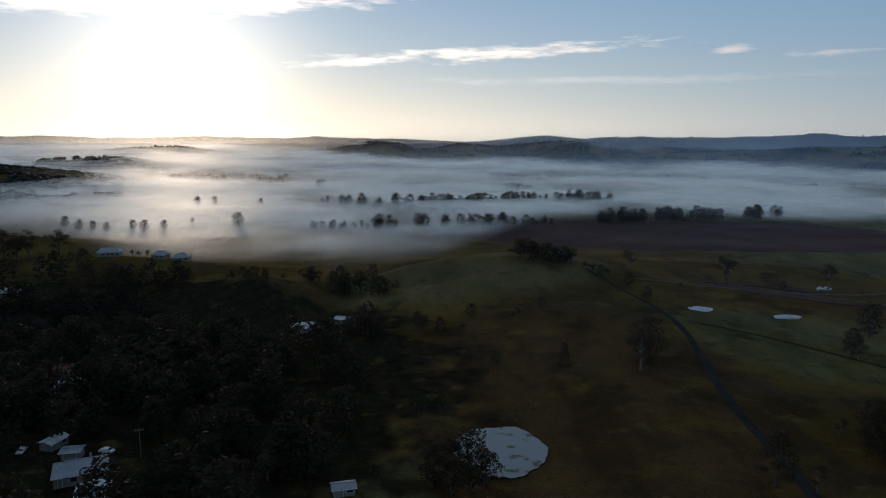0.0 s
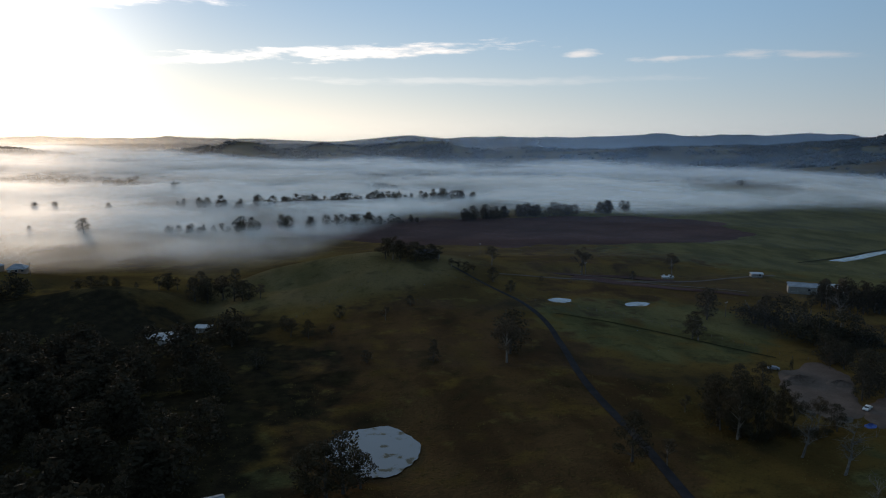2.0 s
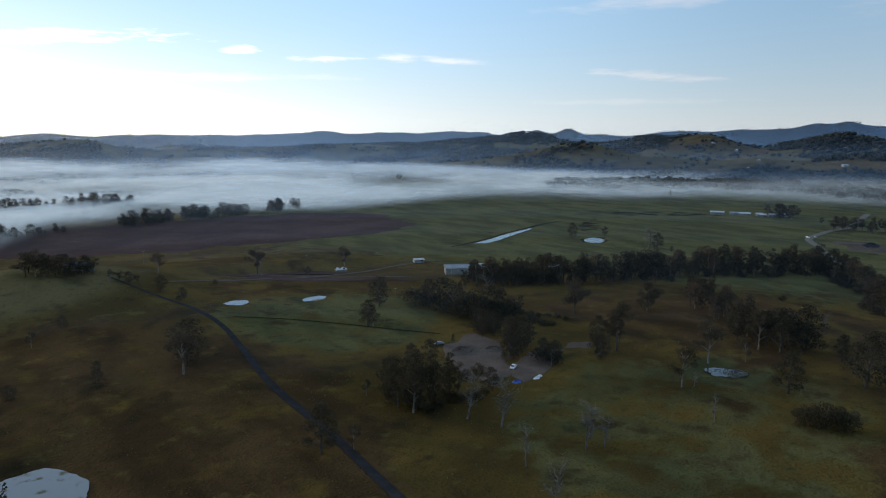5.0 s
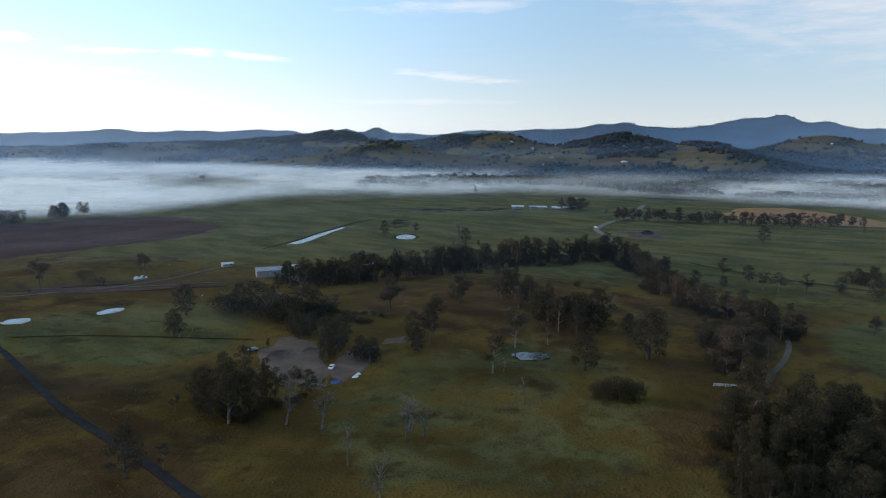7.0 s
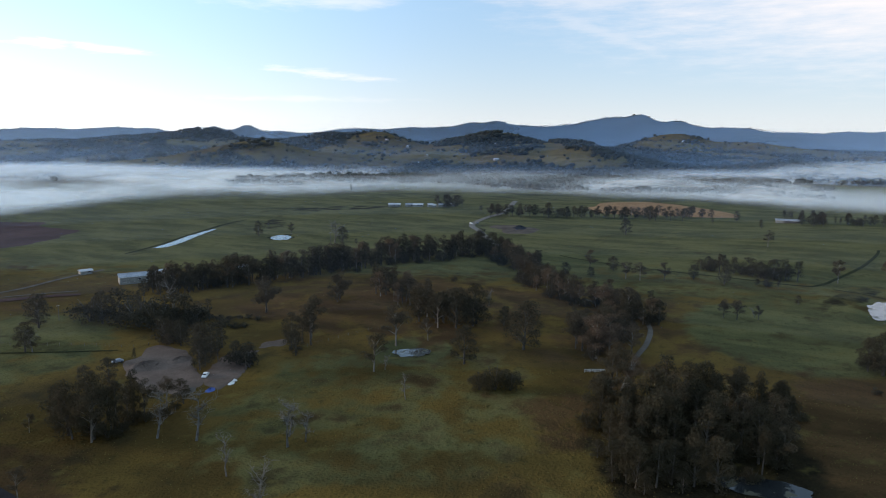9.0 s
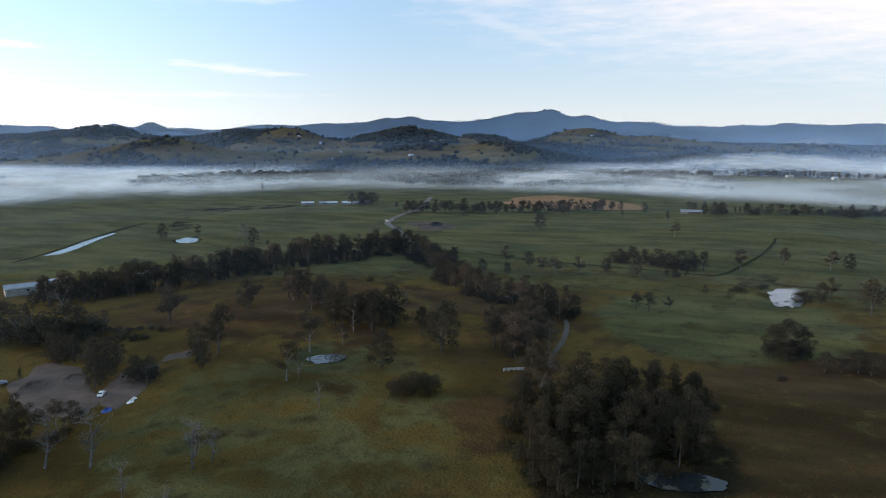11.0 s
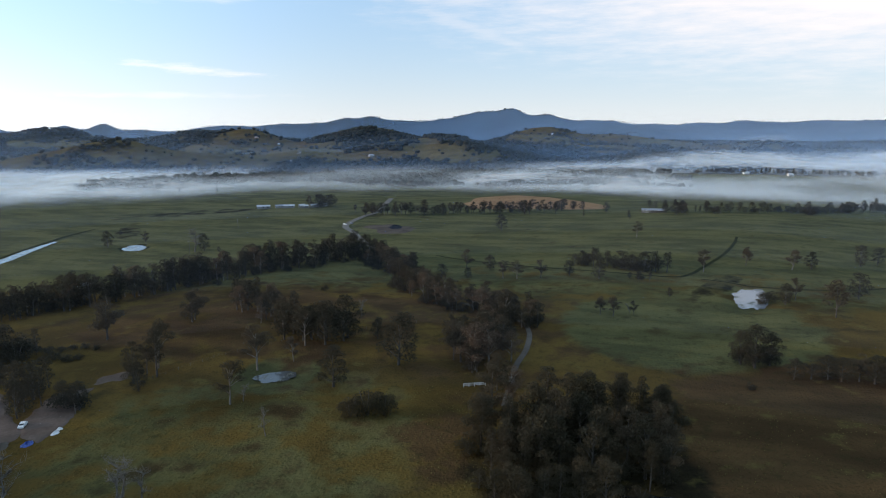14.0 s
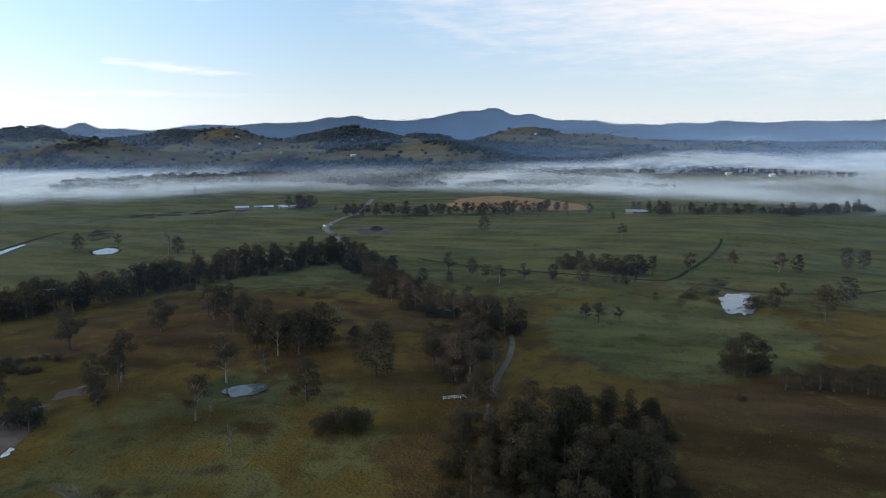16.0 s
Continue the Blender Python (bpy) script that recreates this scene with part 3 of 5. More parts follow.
for distance, top in ((600, 7), (700, 8), (840, 9), (1020, 11), (1130, 15), (1200, 17), (1260, 18), (1400, 20), (1520, 26), (1700, 28), (2000, 30), (2700, 34)):
    curtain("mist_bank", distance, 0.8, top, MIST_BANK, "soft bank of white mist above the valley floor", "mist", np.arange(-60, 126, 0.75), True)
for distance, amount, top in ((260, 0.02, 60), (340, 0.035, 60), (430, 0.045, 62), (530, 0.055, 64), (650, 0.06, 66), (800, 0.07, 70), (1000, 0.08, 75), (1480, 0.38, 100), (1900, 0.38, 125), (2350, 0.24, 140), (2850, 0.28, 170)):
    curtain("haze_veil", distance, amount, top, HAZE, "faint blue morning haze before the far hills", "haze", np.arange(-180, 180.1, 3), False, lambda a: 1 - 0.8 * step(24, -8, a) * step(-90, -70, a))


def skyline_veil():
    """Range haze painted on a blue sheet, cut to the skyline from the origin."""
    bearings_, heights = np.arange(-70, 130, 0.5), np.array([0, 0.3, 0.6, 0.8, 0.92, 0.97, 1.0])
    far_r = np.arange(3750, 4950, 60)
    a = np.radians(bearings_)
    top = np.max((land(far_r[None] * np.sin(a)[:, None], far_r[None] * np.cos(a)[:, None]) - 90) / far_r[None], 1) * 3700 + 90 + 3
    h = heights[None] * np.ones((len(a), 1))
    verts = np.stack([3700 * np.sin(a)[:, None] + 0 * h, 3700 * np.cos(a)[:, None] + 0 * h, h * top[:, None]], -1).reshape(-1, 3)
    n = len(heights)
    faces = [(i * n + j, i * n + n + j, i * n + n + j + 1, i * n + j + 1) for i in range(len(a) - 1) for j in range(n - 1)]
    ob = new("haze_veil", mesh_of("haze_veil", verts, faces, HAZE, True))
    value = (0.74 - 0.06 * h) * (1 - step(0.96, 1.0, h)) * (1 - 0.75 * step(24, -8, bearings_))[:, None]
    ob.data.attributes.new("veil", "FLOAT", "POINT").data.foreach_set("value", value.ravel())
    return tagged(ob, "blue haze sheet before the distant range", "haze", kind="stuff")


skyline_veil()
# extra sheets on the sun side, added to brighten the mist there
for distance, top in ((540, 9), (640, 10), (770, 12), (930, 14), (1180, 16), (1450, 18), (1850, 22), (2350, 26), (3000, 32)):
    curtain("mist_bank", distance, 0.5, top, MIST_BANK, "soft wisps of sunlit mist above the valley floor", "mist", np.arange(-60, 40, 0.75), True, lambda a: step(34, -2, a))
# two puffs of mist caught among the far hills
for distance, top, low_a, high_a in ((2900, 62, 14.2, 18.0), (2960, 56, 14.6, 17.4), (3300, 72, 94.5, 99.5), (3380, 64, 95.0, 99.0)):
    curtain("mist_puff", distance, 0.75, top, MIST_BANK, "small puff of white mist among the far hills", "mist", np.arange(low_a, high_a + 0.05, 0.2), False, lambda a: step(low_a, low_a + 1.4, a) * step(high_a, high_a - 1.4, a))
# towards the sun, warm white sheets stand in for the glow of the haze
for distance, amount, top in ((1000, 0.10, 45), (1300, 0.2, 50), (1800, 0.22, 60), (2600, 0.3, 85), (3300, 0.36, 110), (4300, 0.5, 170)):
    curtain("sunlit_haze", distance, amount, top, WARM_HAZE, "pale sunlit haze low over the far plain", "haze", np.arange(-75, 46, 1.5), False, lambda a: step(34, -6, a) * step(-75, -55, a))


# ---- waters, fields and roads ----
def outline_rings(outline, height, rings=7):
    """Verts and faces of a star-shaped patch from its closed outline, laid at height(x, y)."""
    outline = np.asarray(outline, float)
    centre, n = outline.mean(0), len(outline)
    verts, faces = [], []
    for k in range(1, rings + 1):
        pts = centre + (outline - centre) * (k / rings)
        z = height(pts[:, 0], pts[:, 1])
        verts += [(p[0], p[1], q) for p, q in zip(pts, z)]
    verts.append((centre[0], centre[1], float(height(centre[:1], centre[1:])[0])))
    for i in range(n):
        faces.append((len(verts) - 1, i, (i + 1) % n))
        for k in range(rings - 1):
            a, b = k * n + i, k * n + (i + 1) % n
            faces.append((a, a + n, b + n, b))
    return verts, faces


def around(corners, per_side=10, wobble=0.0, size=30.0, smooth=2):
    """A closed outline through corners, rounded a little and made uneven."""
    pts = []
    for (x0, y0), (x1, y1) in zip(corners, (*corners[1:], corners[0])):
        pts += [(x0 + (x1 - x0) * k / per_side, y0 + (y1 - y0) * k / per_side) for k in range(per_side)]
    pts = np.asarray(pts, float)
    for _ in range(smooth):
        pts = (np.roll(pts, 1, 0) + 2 * pts + np.roll(pts, -1, 0)) / 4
    away = pts - pts.mean(0)
    away /= np.linalg.norm(away, axis=1, keepdims=True)
    return pts + away * (wobble * rough(pts[:, 0], pts[:, 1], size, 3))[:, None]


def oval(cx, cy, wide, deep, turn, wobble):
    a = np.linspace(0, 2 * math.pi, 72, endpoint=False)
    c, s = math.cos(radians(turn)), math.sin(radians(turn))
    k = 1 + wobble * rough(np.cos(a) * 2.2 + cx, np.sin(a) * 2.2 + cy, 1.0, 3)
    u, v = np.cos(a) * wide * k, np.sin(a) * deep * k
    return np.stack([cx + u * c - v * s, cy + u * s + v * c], -1)


def patch(name, outline, material, label, category, lift=0.3, rings=10):
    verts, faces = outline_rings(outline, lambda x, y: land(x, y) + lift, rings)
    n, first = len(outline), len(outline) * (rings - 1)
    verts[first:first + n] = [(x, y, z - 2 * lift) for x, y, z in verts[first:first + n]]  # the edge dips under the turf
    return tagged(new(name, mesh_of(name, verts, faces, material, True)), label, category, kind="structure")


POND_LABELS = {
    "near": "round farm dam with scum along its bank", "pale_a": "small pale farm dam below the hill", "pale_b": "small pale farm dam beside a shrub",
    "small": "small round pond with dark weed patches", "reedy": "irregular pond with a dead tree in it", "house": "blue farm dam on the green flats",
    "edge": "dark pond beside the grove",
}
for key, (cx, cy, wide, deep, turn) in PONDS.items():
    verts, faces = outline_rings(oval(cx, cy, wide, deep, turn, 0.5 if key == "reedy" else 0.34 if key == "small" else 0.22), lambda x, y: np.full(len(x), LEVELS[key] - 0.28), 4)
    tagged(new("pond", mesh_of("pond", verts, faces, DARK_WATER if key in ("edge", "house") else WEEDY_WATER if key == "small" else WATER)), POND_LABELS[key], "pond", kind="structure")


def spline(points, steps=10):
    pts = [Vector((*points[0], 0))] + [Vector((*p, 0)) for p in points] + [Vector((*points[-1], 0))]
    made = []
    for a, b, c, d in zip(pts, pts[1:], pts[2:], pts[3:]):
        for k in range(steps):
            t = k / steps
            made.append(0.5 * (2 * b + (c - a) * t + (2 * a - 5 * b + 4 * c - d) * t * t + (3 * b - a - 3 * c + d) * t ** 3))
    return made + [pts[-1]]


def ribbon(name, points, widths, material, label, category, lift=0.25, level=None, ragged=0.12):
    """A strip along a line, draped over the ground, or lying level."""
    line = spline(points)
    verts, faces, n = [], [], len(line)
    for k, p in enumerate(line):
        way = (line[min(k + 1, n - 1)] - line[max(k - 1, 0)]).normalized()
        side = Vector((way.y, -way.x, 0))
        w = float(np.interp(k / (n - 1), np.linspace(0, 1, len(widths)), widths)) * (1 + ragged * float(rough(p.x, p.y, 9, 2)))
        for s in (-0.5, -0.2, 0.2, 0.5):
            q = p + side * s * w
            verts.append((q.x, q.y, level if level is not None else float(land(q.x, q.y)) + lift - (0.12 if abs(s) > 0.4 else 0)))
    for k in range(n - 1):
        for s in range(3):
            a = k * 4 + s
            faces.append((a, a + 1, a + 5, a + 4))
    return tagged(new(name, mesh_of(name, verts, faces, material, True)), label, category, kind="structure")


patch("ploughed_field", around(((30, 650), (88, 598), (125, 572), (170, 556), (200, 585), (245, 560), (330, 556), (385, 575), (424, 612), (445, 690), (430, 735), (370, 785), (226, 786), (60, 800), (-60, 790), (-60, 720)), 8, 26), PLOUGHED,
      "brown ploughed field on the valley floor", "field", 0.4, 16)
patch("ploughed_strip", around(((150, 418), (190, 414), (232, 392), (236, 399), (192, 424), (150, 428)), 6, 2), PLOUGHED, "narrow strip of dark ploughed soil", "field", 0.4, 6)
patch("stubble_field", around(((805, 222), (870, 242), (941, 247), (983, 200), (965, 144), (885, 62), (832, 60), (824, 138)), 8, 8), STUBBLE, "pale orange stubble field beside the mist", "field", 0.7, 10)
patch("soil_patch", around(((646, 275), (672, 256), (650, 224), (615, 226), (606, 240)), 8, 20, 22, 1), SPOIL, "bare earth round a spoil heap", "bare ground", 0.25, 8)
patch("dirt_yard", around(((160, 202), (176, 234), (200, 238), (203, 224), (188, 205), (182, 194), (176, 187), (164, 184)), 8, 7, 9, 1), DIRT, "bare earth yard of a small quarry", "bare ground", 0.14, 10)
patch("dirt_ramp", around(((176, 186), (184, 196), (200, 203), (214, 200), (216, 194), (200, 188), (186, 179), (172, 176)), 8, 5, 8, 1), DIRT, "bare earth ramp cut into the pasture", "bare ground", 0.2, 8)
patch("dirt_scrape", around(((214, 196), (222, 199), (229, 193), (221, 188)), 8, 4, 6, 1), DIRT, "small scrape of bare earth", "bare ground", 0.14, 6)
ribbon("farm_road", ((84, 60), (87, 100), (91, 137), (94, 166), (96, 190), (98, 230), (103, 268), (108, 303), (108, 340), (99, 372), (84, 405)), (3.4, 3.2, 3.0, 2.6, 1.6), ASPHALT, "narrow sealed farm road climbing to the crest", "road", 0.3)
ribbon("gravel_track", ((236, 50), (256, 52), (275, 54), (296, 54), (319, 57), (335, 64), (350, 80), (362, 100)), (2.3, 2.3, 2.0), GRAVEL, "pale gravel track curving between the gums", "track", 0.35)
ribbon("gravel_road", ((500, 190), (543, 231), (603, 270), (642, 296), (705, 307), (752, 309), (813, 325), (900, 350)), (6, 6, 7, 7), PALE_GRAVEL, "pale gravel road winding to the far farm", "road", 0.45)
ribbon("valley_road", ((112, 400), (140, 404), (165, 404), (200, 399), (240, 397), (268, 402), (299, 402)), (2.5, 3, 3.5), GRAVEL, "pale earth road across the valley", "track", 0.4)
patch("reed_bank", oval(482, 408, 12.5, 20, -50, 0.5), REEDS, "dark reeds round a farm dam", "reeds", 0.12, 6)
canal_level = float(open_land(430, 468)) + 0.45
ribbon("canal", ((356, 440), (385, 450), (412, 460), (446, 476), (486, 492)), (4, 9, 10, 8, 4), DARK_WATER, "long narrow farm canal reflecting the sky", "water", level=canal_level)

ribbon("ploughed_verge", ((165, 414), (189, 396), (213, 377), (246, 351)), (15, 13, 10, 4), PLOUGHED, "dark ploughed strip beside the creek trees", "field", 0.4)
ribbon("stock_track", ((168, 421), (195, 403), (219, 384), (250, 359)), (1.5, 1.8, 1.5), GRAVEL, "narrow earth track along the ploughed strip", "track", 0.5)
ribbon("drain", ((118, 318), (140, 301), (157, 285), (171, 264), (187, 246)), (0.9, 1.1, 0.9), REEDS, "line of rank dark grass along a paddock fence", "drain", 0.3)
ribbon("drain", ((350, 446), (383, 457), (411, 467.5), (446, 484), (488, 500), (520, 512), (560, 520)), (2, 3, 3, 5, 2), REEDS, "dark reedy bank along the canal", "drain", 0.5)
ribbon("drain", ((640, 600), (665, 555), (690, 520), (720, 500)), (1.5, 4, 2), REEDS, "dark reedy drain across the green flats", "drain", 0.3)
ribbon("drain", ((500, 158), (489, 140), (470, 98), (458, 50), (452, 0), (462, -14), (490, -24), (540, -40), (584, -50), (612, -54)), (1.5, 2.5, 2.5, 2), REEDS, "dark reedy drain across the green flats", "drain", 0.3)
ribbon("drain", ((452, -20), (440, -60), (455, -110), (500, -160)), (1.5, 2.5, 2), REEDS, "dark reedy drain across the green flats", "drain", 0.3)


GUMS_PASTURE = (
    (263, 233.7, 19.8), (234.5, 183.8, 20.1), (293.8, 211.1, 16.2), (245.1, 147.6, 18.8), (274.5, 143, 17.3), (278.3, 135.8, 19.7), 
    (290.1, 131, 19.8), (237.2, 112, 15.8), (213.1, 138, 15.9), (263.9, 97.6, 21.5), (292.5, 118, 10), (214.4, 175.8, 11.2), 
    (297.7, 166.9, 13.6), (317.4, 197.2, 14.9), (307.8, 178.8, 15.6), (257.2, 138.7, 10.5),
)
GUMS_TRACK = (
    (274.6, 75.8, 17), (266.9, 68.2, 18.7), (274.6, 64.6, 18), (249.9, 55.6, 14.3), (280, 56.9, 13.6), (292.6, 63, 14.3), 
    (304.9, 75.6, 12.5), (301.8, 87.3, 12.5), (235.1, 54.1, 15.5), (236.7, 47.9, 14.5),
)
GROVE = (
    (207, 50.8, 16.4), (205.8, 42.2, 17), (211, 35.1, 19), (220.3, 28.3, 19.7), (226.1, 22.3, 19.2), (232.8, 14.4, 16.9), 
    (239.2, 7.9, 13.5), (241.1, 1.2, 11.6), (189.5, 43.3, 14.3), (189.1, 34.3, 15.7), (194.2, 26.3, 19.2), (199.3, 18.1, 19.6), 
    (204.7, 9.7, 18.3), (213.1, 2.6, 15.5), (233.5, -2.1, 9.4), (177.5, 36.2, 12), (174.8, 27.5, 13.2), (179.9, 18.9, 14.9), 
    (196.1, 3.7, 12.8),
)
PASTURE_FAR = (
    (356.5, 29.6, 9.7), (356.3, 23.5, 10.2), (361, 14.1, 7.5), (380.1, -76.2, 19.2), (427.4, -96.6, 14.7), (412.4, -64.2, 12.6), 
    (399.2, -57.5, 11.6), (423.5, 129.9, 9.2), (455.5, 122.9, 13.1), (425.4, 113.9, 7), (451.3, 106.1, 10.3), (428.4, 92.9, 11.1), 
    (426.6, 84, 11.7), (432.3, 70.7, 11.8), (440.7, 54.7, 9.9), (434.4, 36.8, 10.4), (643.7, 141.4, 15.8), (600.1, 21.3, 13.4), 
    (471.9, -22.6, 15), (503.2, -49.7, 12.9), (498, -76, 13.7), (502.9, -87.7, 12.2), (527.2, -120.4, 14.7), (536.4, -132.7, 12.4), 
    (402.1, -2.4, 5.1),
)
SHRUB_MASS = (
    (297, -31.9, 18.6), (300.6, -27.3, 14.4), (300.8, -37.6, 14.5), (219.1, 91.2, 11.8), (216.5, 96, 8.6), (220.5, 85.9, 9.5), 
    (367.9, 250.3, 5), (363.5, 178.6, 4.5), (273.3, -28.3, 3.5),
)
EAST_LINE = (
    (287.2, -43.7, 8.4), (288.5, -49.4, 7.5), (289.6, -55, 9.4), (288.2, -59.1, 9.4), (289.1, -64.6, 10.9), (287.7, -69.1, 10.9), 
    (286.4, -73.3, 10.9), (284.2, -76.9, 11.3),
)
DARK_COPSE = (
    (475.9, 51.1, 13.7), (473.6, 43.7, 16.6), (471, 34.7, 15), (468.7, 25.9, 16.4), (463.2, 18.8, 14.7), (461.8, 12.1, 18.4), 
    (463.9, 5.4, 18.4), (465.7, -1.2, 17), (436.4, 8.3, 7.6), (437.4, 14.6, 7.6), (498.3, 44.2, 11.1),
)
HILL_GUMS = (
    (74.9, 254.1, 18.3), (87, 170.6, 15.3), (95.6, 166.8, 8.4), (47, 260.7, 6.9), (49.7, 275.4, 4.8), (35, 323.6, 7.2), 
    (49.6, 342.5, 5.9), (103.1, 380.7, 9.3), (108.2, 362.4, 7), (82.3, 398.9, 6.8), (86.3, 398, 6.8), (91, 396.4, 6.8), 
    (94.8, 394.7, 6.1), (172.3, 418.4, 19.7), (113.7, 423.6, 13.2), (232.1, 412.3, 17.4), (165.6, 273.8, 13.1), (196.3, 313.7, 13.8), 
    (201.4, 405.9, 6.1), (136.2, 392.9, 3.5),
)
CREST_COPSE = (
    (45.5, 415.8, 12.6), (49.5, 413.5, 13.9), (53.7, 410.5, 11.7), (58.1, 408.8, 11), (62.6, 408.6, 11.7), (67, 407.9, 9.7), 
    (72.2, 409.7, 10.4), (77.4, 413.4, 9.1),
)
PIT_TREES = (
    (127.3, 180.7, 21.6), (125.7, 190, 18.1), (133.4, 179.5, 16.8), (144.9, 185, 15.5), (129.2, 202.7, 12.2), (185.5, 198.4, 14.1), 
    (195.5, 199, 13.2), (195.5, 189.4, 10.6), (193.2, 182.5, 9.2), (181.8, 230.3, 5), (219.4, 182.2, 16.2), (227, 178.2, 19.3), 
    (261.5, 232.6, 16.6), (290, 209.6, 15.1), (228.4, 183.8, 15.1),
)
MIST_ROW_A = (
    (-157.2, 957.3, 8), (-134.6, 933.6, 12.4), (-108.6, 936.8, 11.7), (-84.3, 919.5, 10.7), (-64, 947.7, 12.5), (-48, 934.7, 12.3), 
    (-29.4, 944, 12.5), (-14.3, 948.3, 11.7), (1, 946.4, 12.5), (12.5, 946.5, 12.5), (23.9, 946.2, 11.7), (39.1, 944.6, 12.5), 
    (50.8, 949, 12.5), (66.5, 955.1, 11.8), (82.7, 965, 12), (95.3, 973.7, 12.1), (111.1, 975.4, 11.3), (126.9, 975.6, 11.4), 
    (143.5, 981.4, 10.6), (160.5, 989.1, 10.7), (176.8, 991, 12.4), (189.1, 992.8, 12.5), (205.9, 996.4, 11.7), (222.2, 997.4, 11.8), 
    (238.2, 997.4, 10.1), (-212, 1205.6, 12.1),
)
MIST_ROW_B = (
    (-131.5, 725.1, 8.5), (-117.2, 727.4, 8.5), (-103, 731.6, 8.6), (-85.2, 731.7, 8.5), (-67.4, 731.5, 13.4), (-49.9, 736.7, 11), 
    (-26.1, 739.5, 13.5), (0.9, 742.4, 11.1), (28.2, 749, 11.2), (40.5, 752.3, 10), (52.6, 751, 11.2), (65.1, 754.5, 11.3), 
    (77.4, 755.3, 10), (97, 765.2, 8.9), (112.8, 767, 9), (175.5, 778.4, 13.2), (185.9, 774.3, 13.2), (198.3, 773.8, 13.2), 
    (207.7, 773.5, 11.9), (221.2, 777, 12), (243.4, 788.3, 13.6), (252.9, 783.9, 13.6), (264.3, 783.9, 13.7), (281.9, 788.7, 9.7), 
    (294.9, 789.3, 12.5), (309.2, 793.4, 12.7), (349, 796.3, 12.9), (358.8, 796.6, 13), (394, 816.6, 12),
)
MIST_LEFT = (
    (-214, 730, 16.4), (-236.5, 911.1, 10.9), (-267.4, 743.9, 7.8), (-384.8, 709.8, 12), (-361.9, 692.9, 11.6), (-348.7, 694.7, 10.3), 
    (-332.4, 689.8, 10.1), (-310.7, 697.9, 11.4), (-297.3, 692.9, 12.5), (-281.8, 703.5, 11.3), (-328.1, 937.8, 11.5), (-307.2, 943.5, 11.4), 
    (-673.6, 3028.9, 20.4),
)
DEAD = (
    (136.6, 165.5, 16.5), (140.8, 153.9, 17.2), (129, 130.3, 11.8), (116.1, 106.4, 14.2), (155.2, 124.7, 10.8), (148.1, 192.3, 8.5), 
    (243.8, 277.1, 17.2), (166.6, 270.5, 10.8),
)
GULLY = (
    (6.9, 168.3, 13.3), (2.6, 166.8, 11.7), (-2.5, 169.7, 9.5), (11.5, 170.9, 8), (-21, 270.3, 6.6), (-33.8, 305.4, 7.9), 
    (-38.8, 326.5, 7.8), (-30.3, 322.8, 8.3), (-44.3, 316.9, 5.5), (-41.8, 258.3, 5.9), (-67.3, 423.7, 6.5), (-59.3, 415.9, 8.8), 
    (-48.7, 413, 9.8), (-36.8, 394.4, 9.3), (-26.6, 387.7, 6.5), (-43.7, 431.3, 7.3), (-80.2, 418.9, 6.4), (-124.8, 407.7, 3.6), 
    (-115.2, 409.1, 4.3), (-105.4, 410.1, 4.2), (78.9, 263.9, 14.2),
)
GULLY_WOODS = (
    (-124.5, 409, 7.9), (-118.3, 409.4, 8.5), (-112.3, 411, 8.5), (-105.9, 410.8, 7.1), (-80.1, 419, 10.7), (-84.5, 416.2, 8.5), 
    (-75.5, 421.2, 8.6), (-63.7, 431.3, 10.2), (-63.9, 408.5, 13.9), (-57.5, 408.7, 15.3), (-49.7, 412.5, 15.4), (-42, 402.5, 12.3), 
    (-33, 392.4, 9.9), (-37.8, 320.4, 9.4), (-28.1, 313.5, 9.1), (-76.9, 339.5, 7.1), (-80.2, 342.6, 6.6), (-8.9, 314.5, 9.1), 
    (-1.1, 308.1, 9), (-11.7, 323.8, 7.7), (14.2, 335.9, 6.8), (-45, 336.4, 6.9), (-34, 335.3, 7.5), (9.2, 309.5, 5.3), 
    (21.3, 267, 5.6),
)
YARD_CLUMP = (
    (126.9, 186.9, 18), (127.7, 181.2, 18.7), (132.9, 181.3, 15.9), (139.3, 184, 16.3), (141.4, 181, 15.2), (129.3, 196, 12.4), 
    (124.6, 199.4, 9.3), (147.5, 180.2, 13.3), (152.7, 180.6, 11.4), (147.4, 212.4, 13.5), (154.2, 212.1, 13.7),
)
YARD_BACK = (
    (211.7, 296.6, 15.4), (211.2, 287.2, 16.6), (215.9, 280.7, 18), (216.9, 269.7, 17.6), (217.7, 258.7, 17.2), (226.1, 256.5, 17.4), 
    (233.1, 256.3, 14.7), (202.8, 237.8, 12), (203.8, 228.3, 11.8), (196.5, 210.3, 14.9), (198.8, 206.2, 14.8), (209.5, 210.4, 11.5), 
    (190, 200.4, 9.5), (195.7, 183.2, 10.4), (196.5, 188.5, 9.4), (191.9, 305.4, 16.8), (177.9, 290.1, 5.8),
)
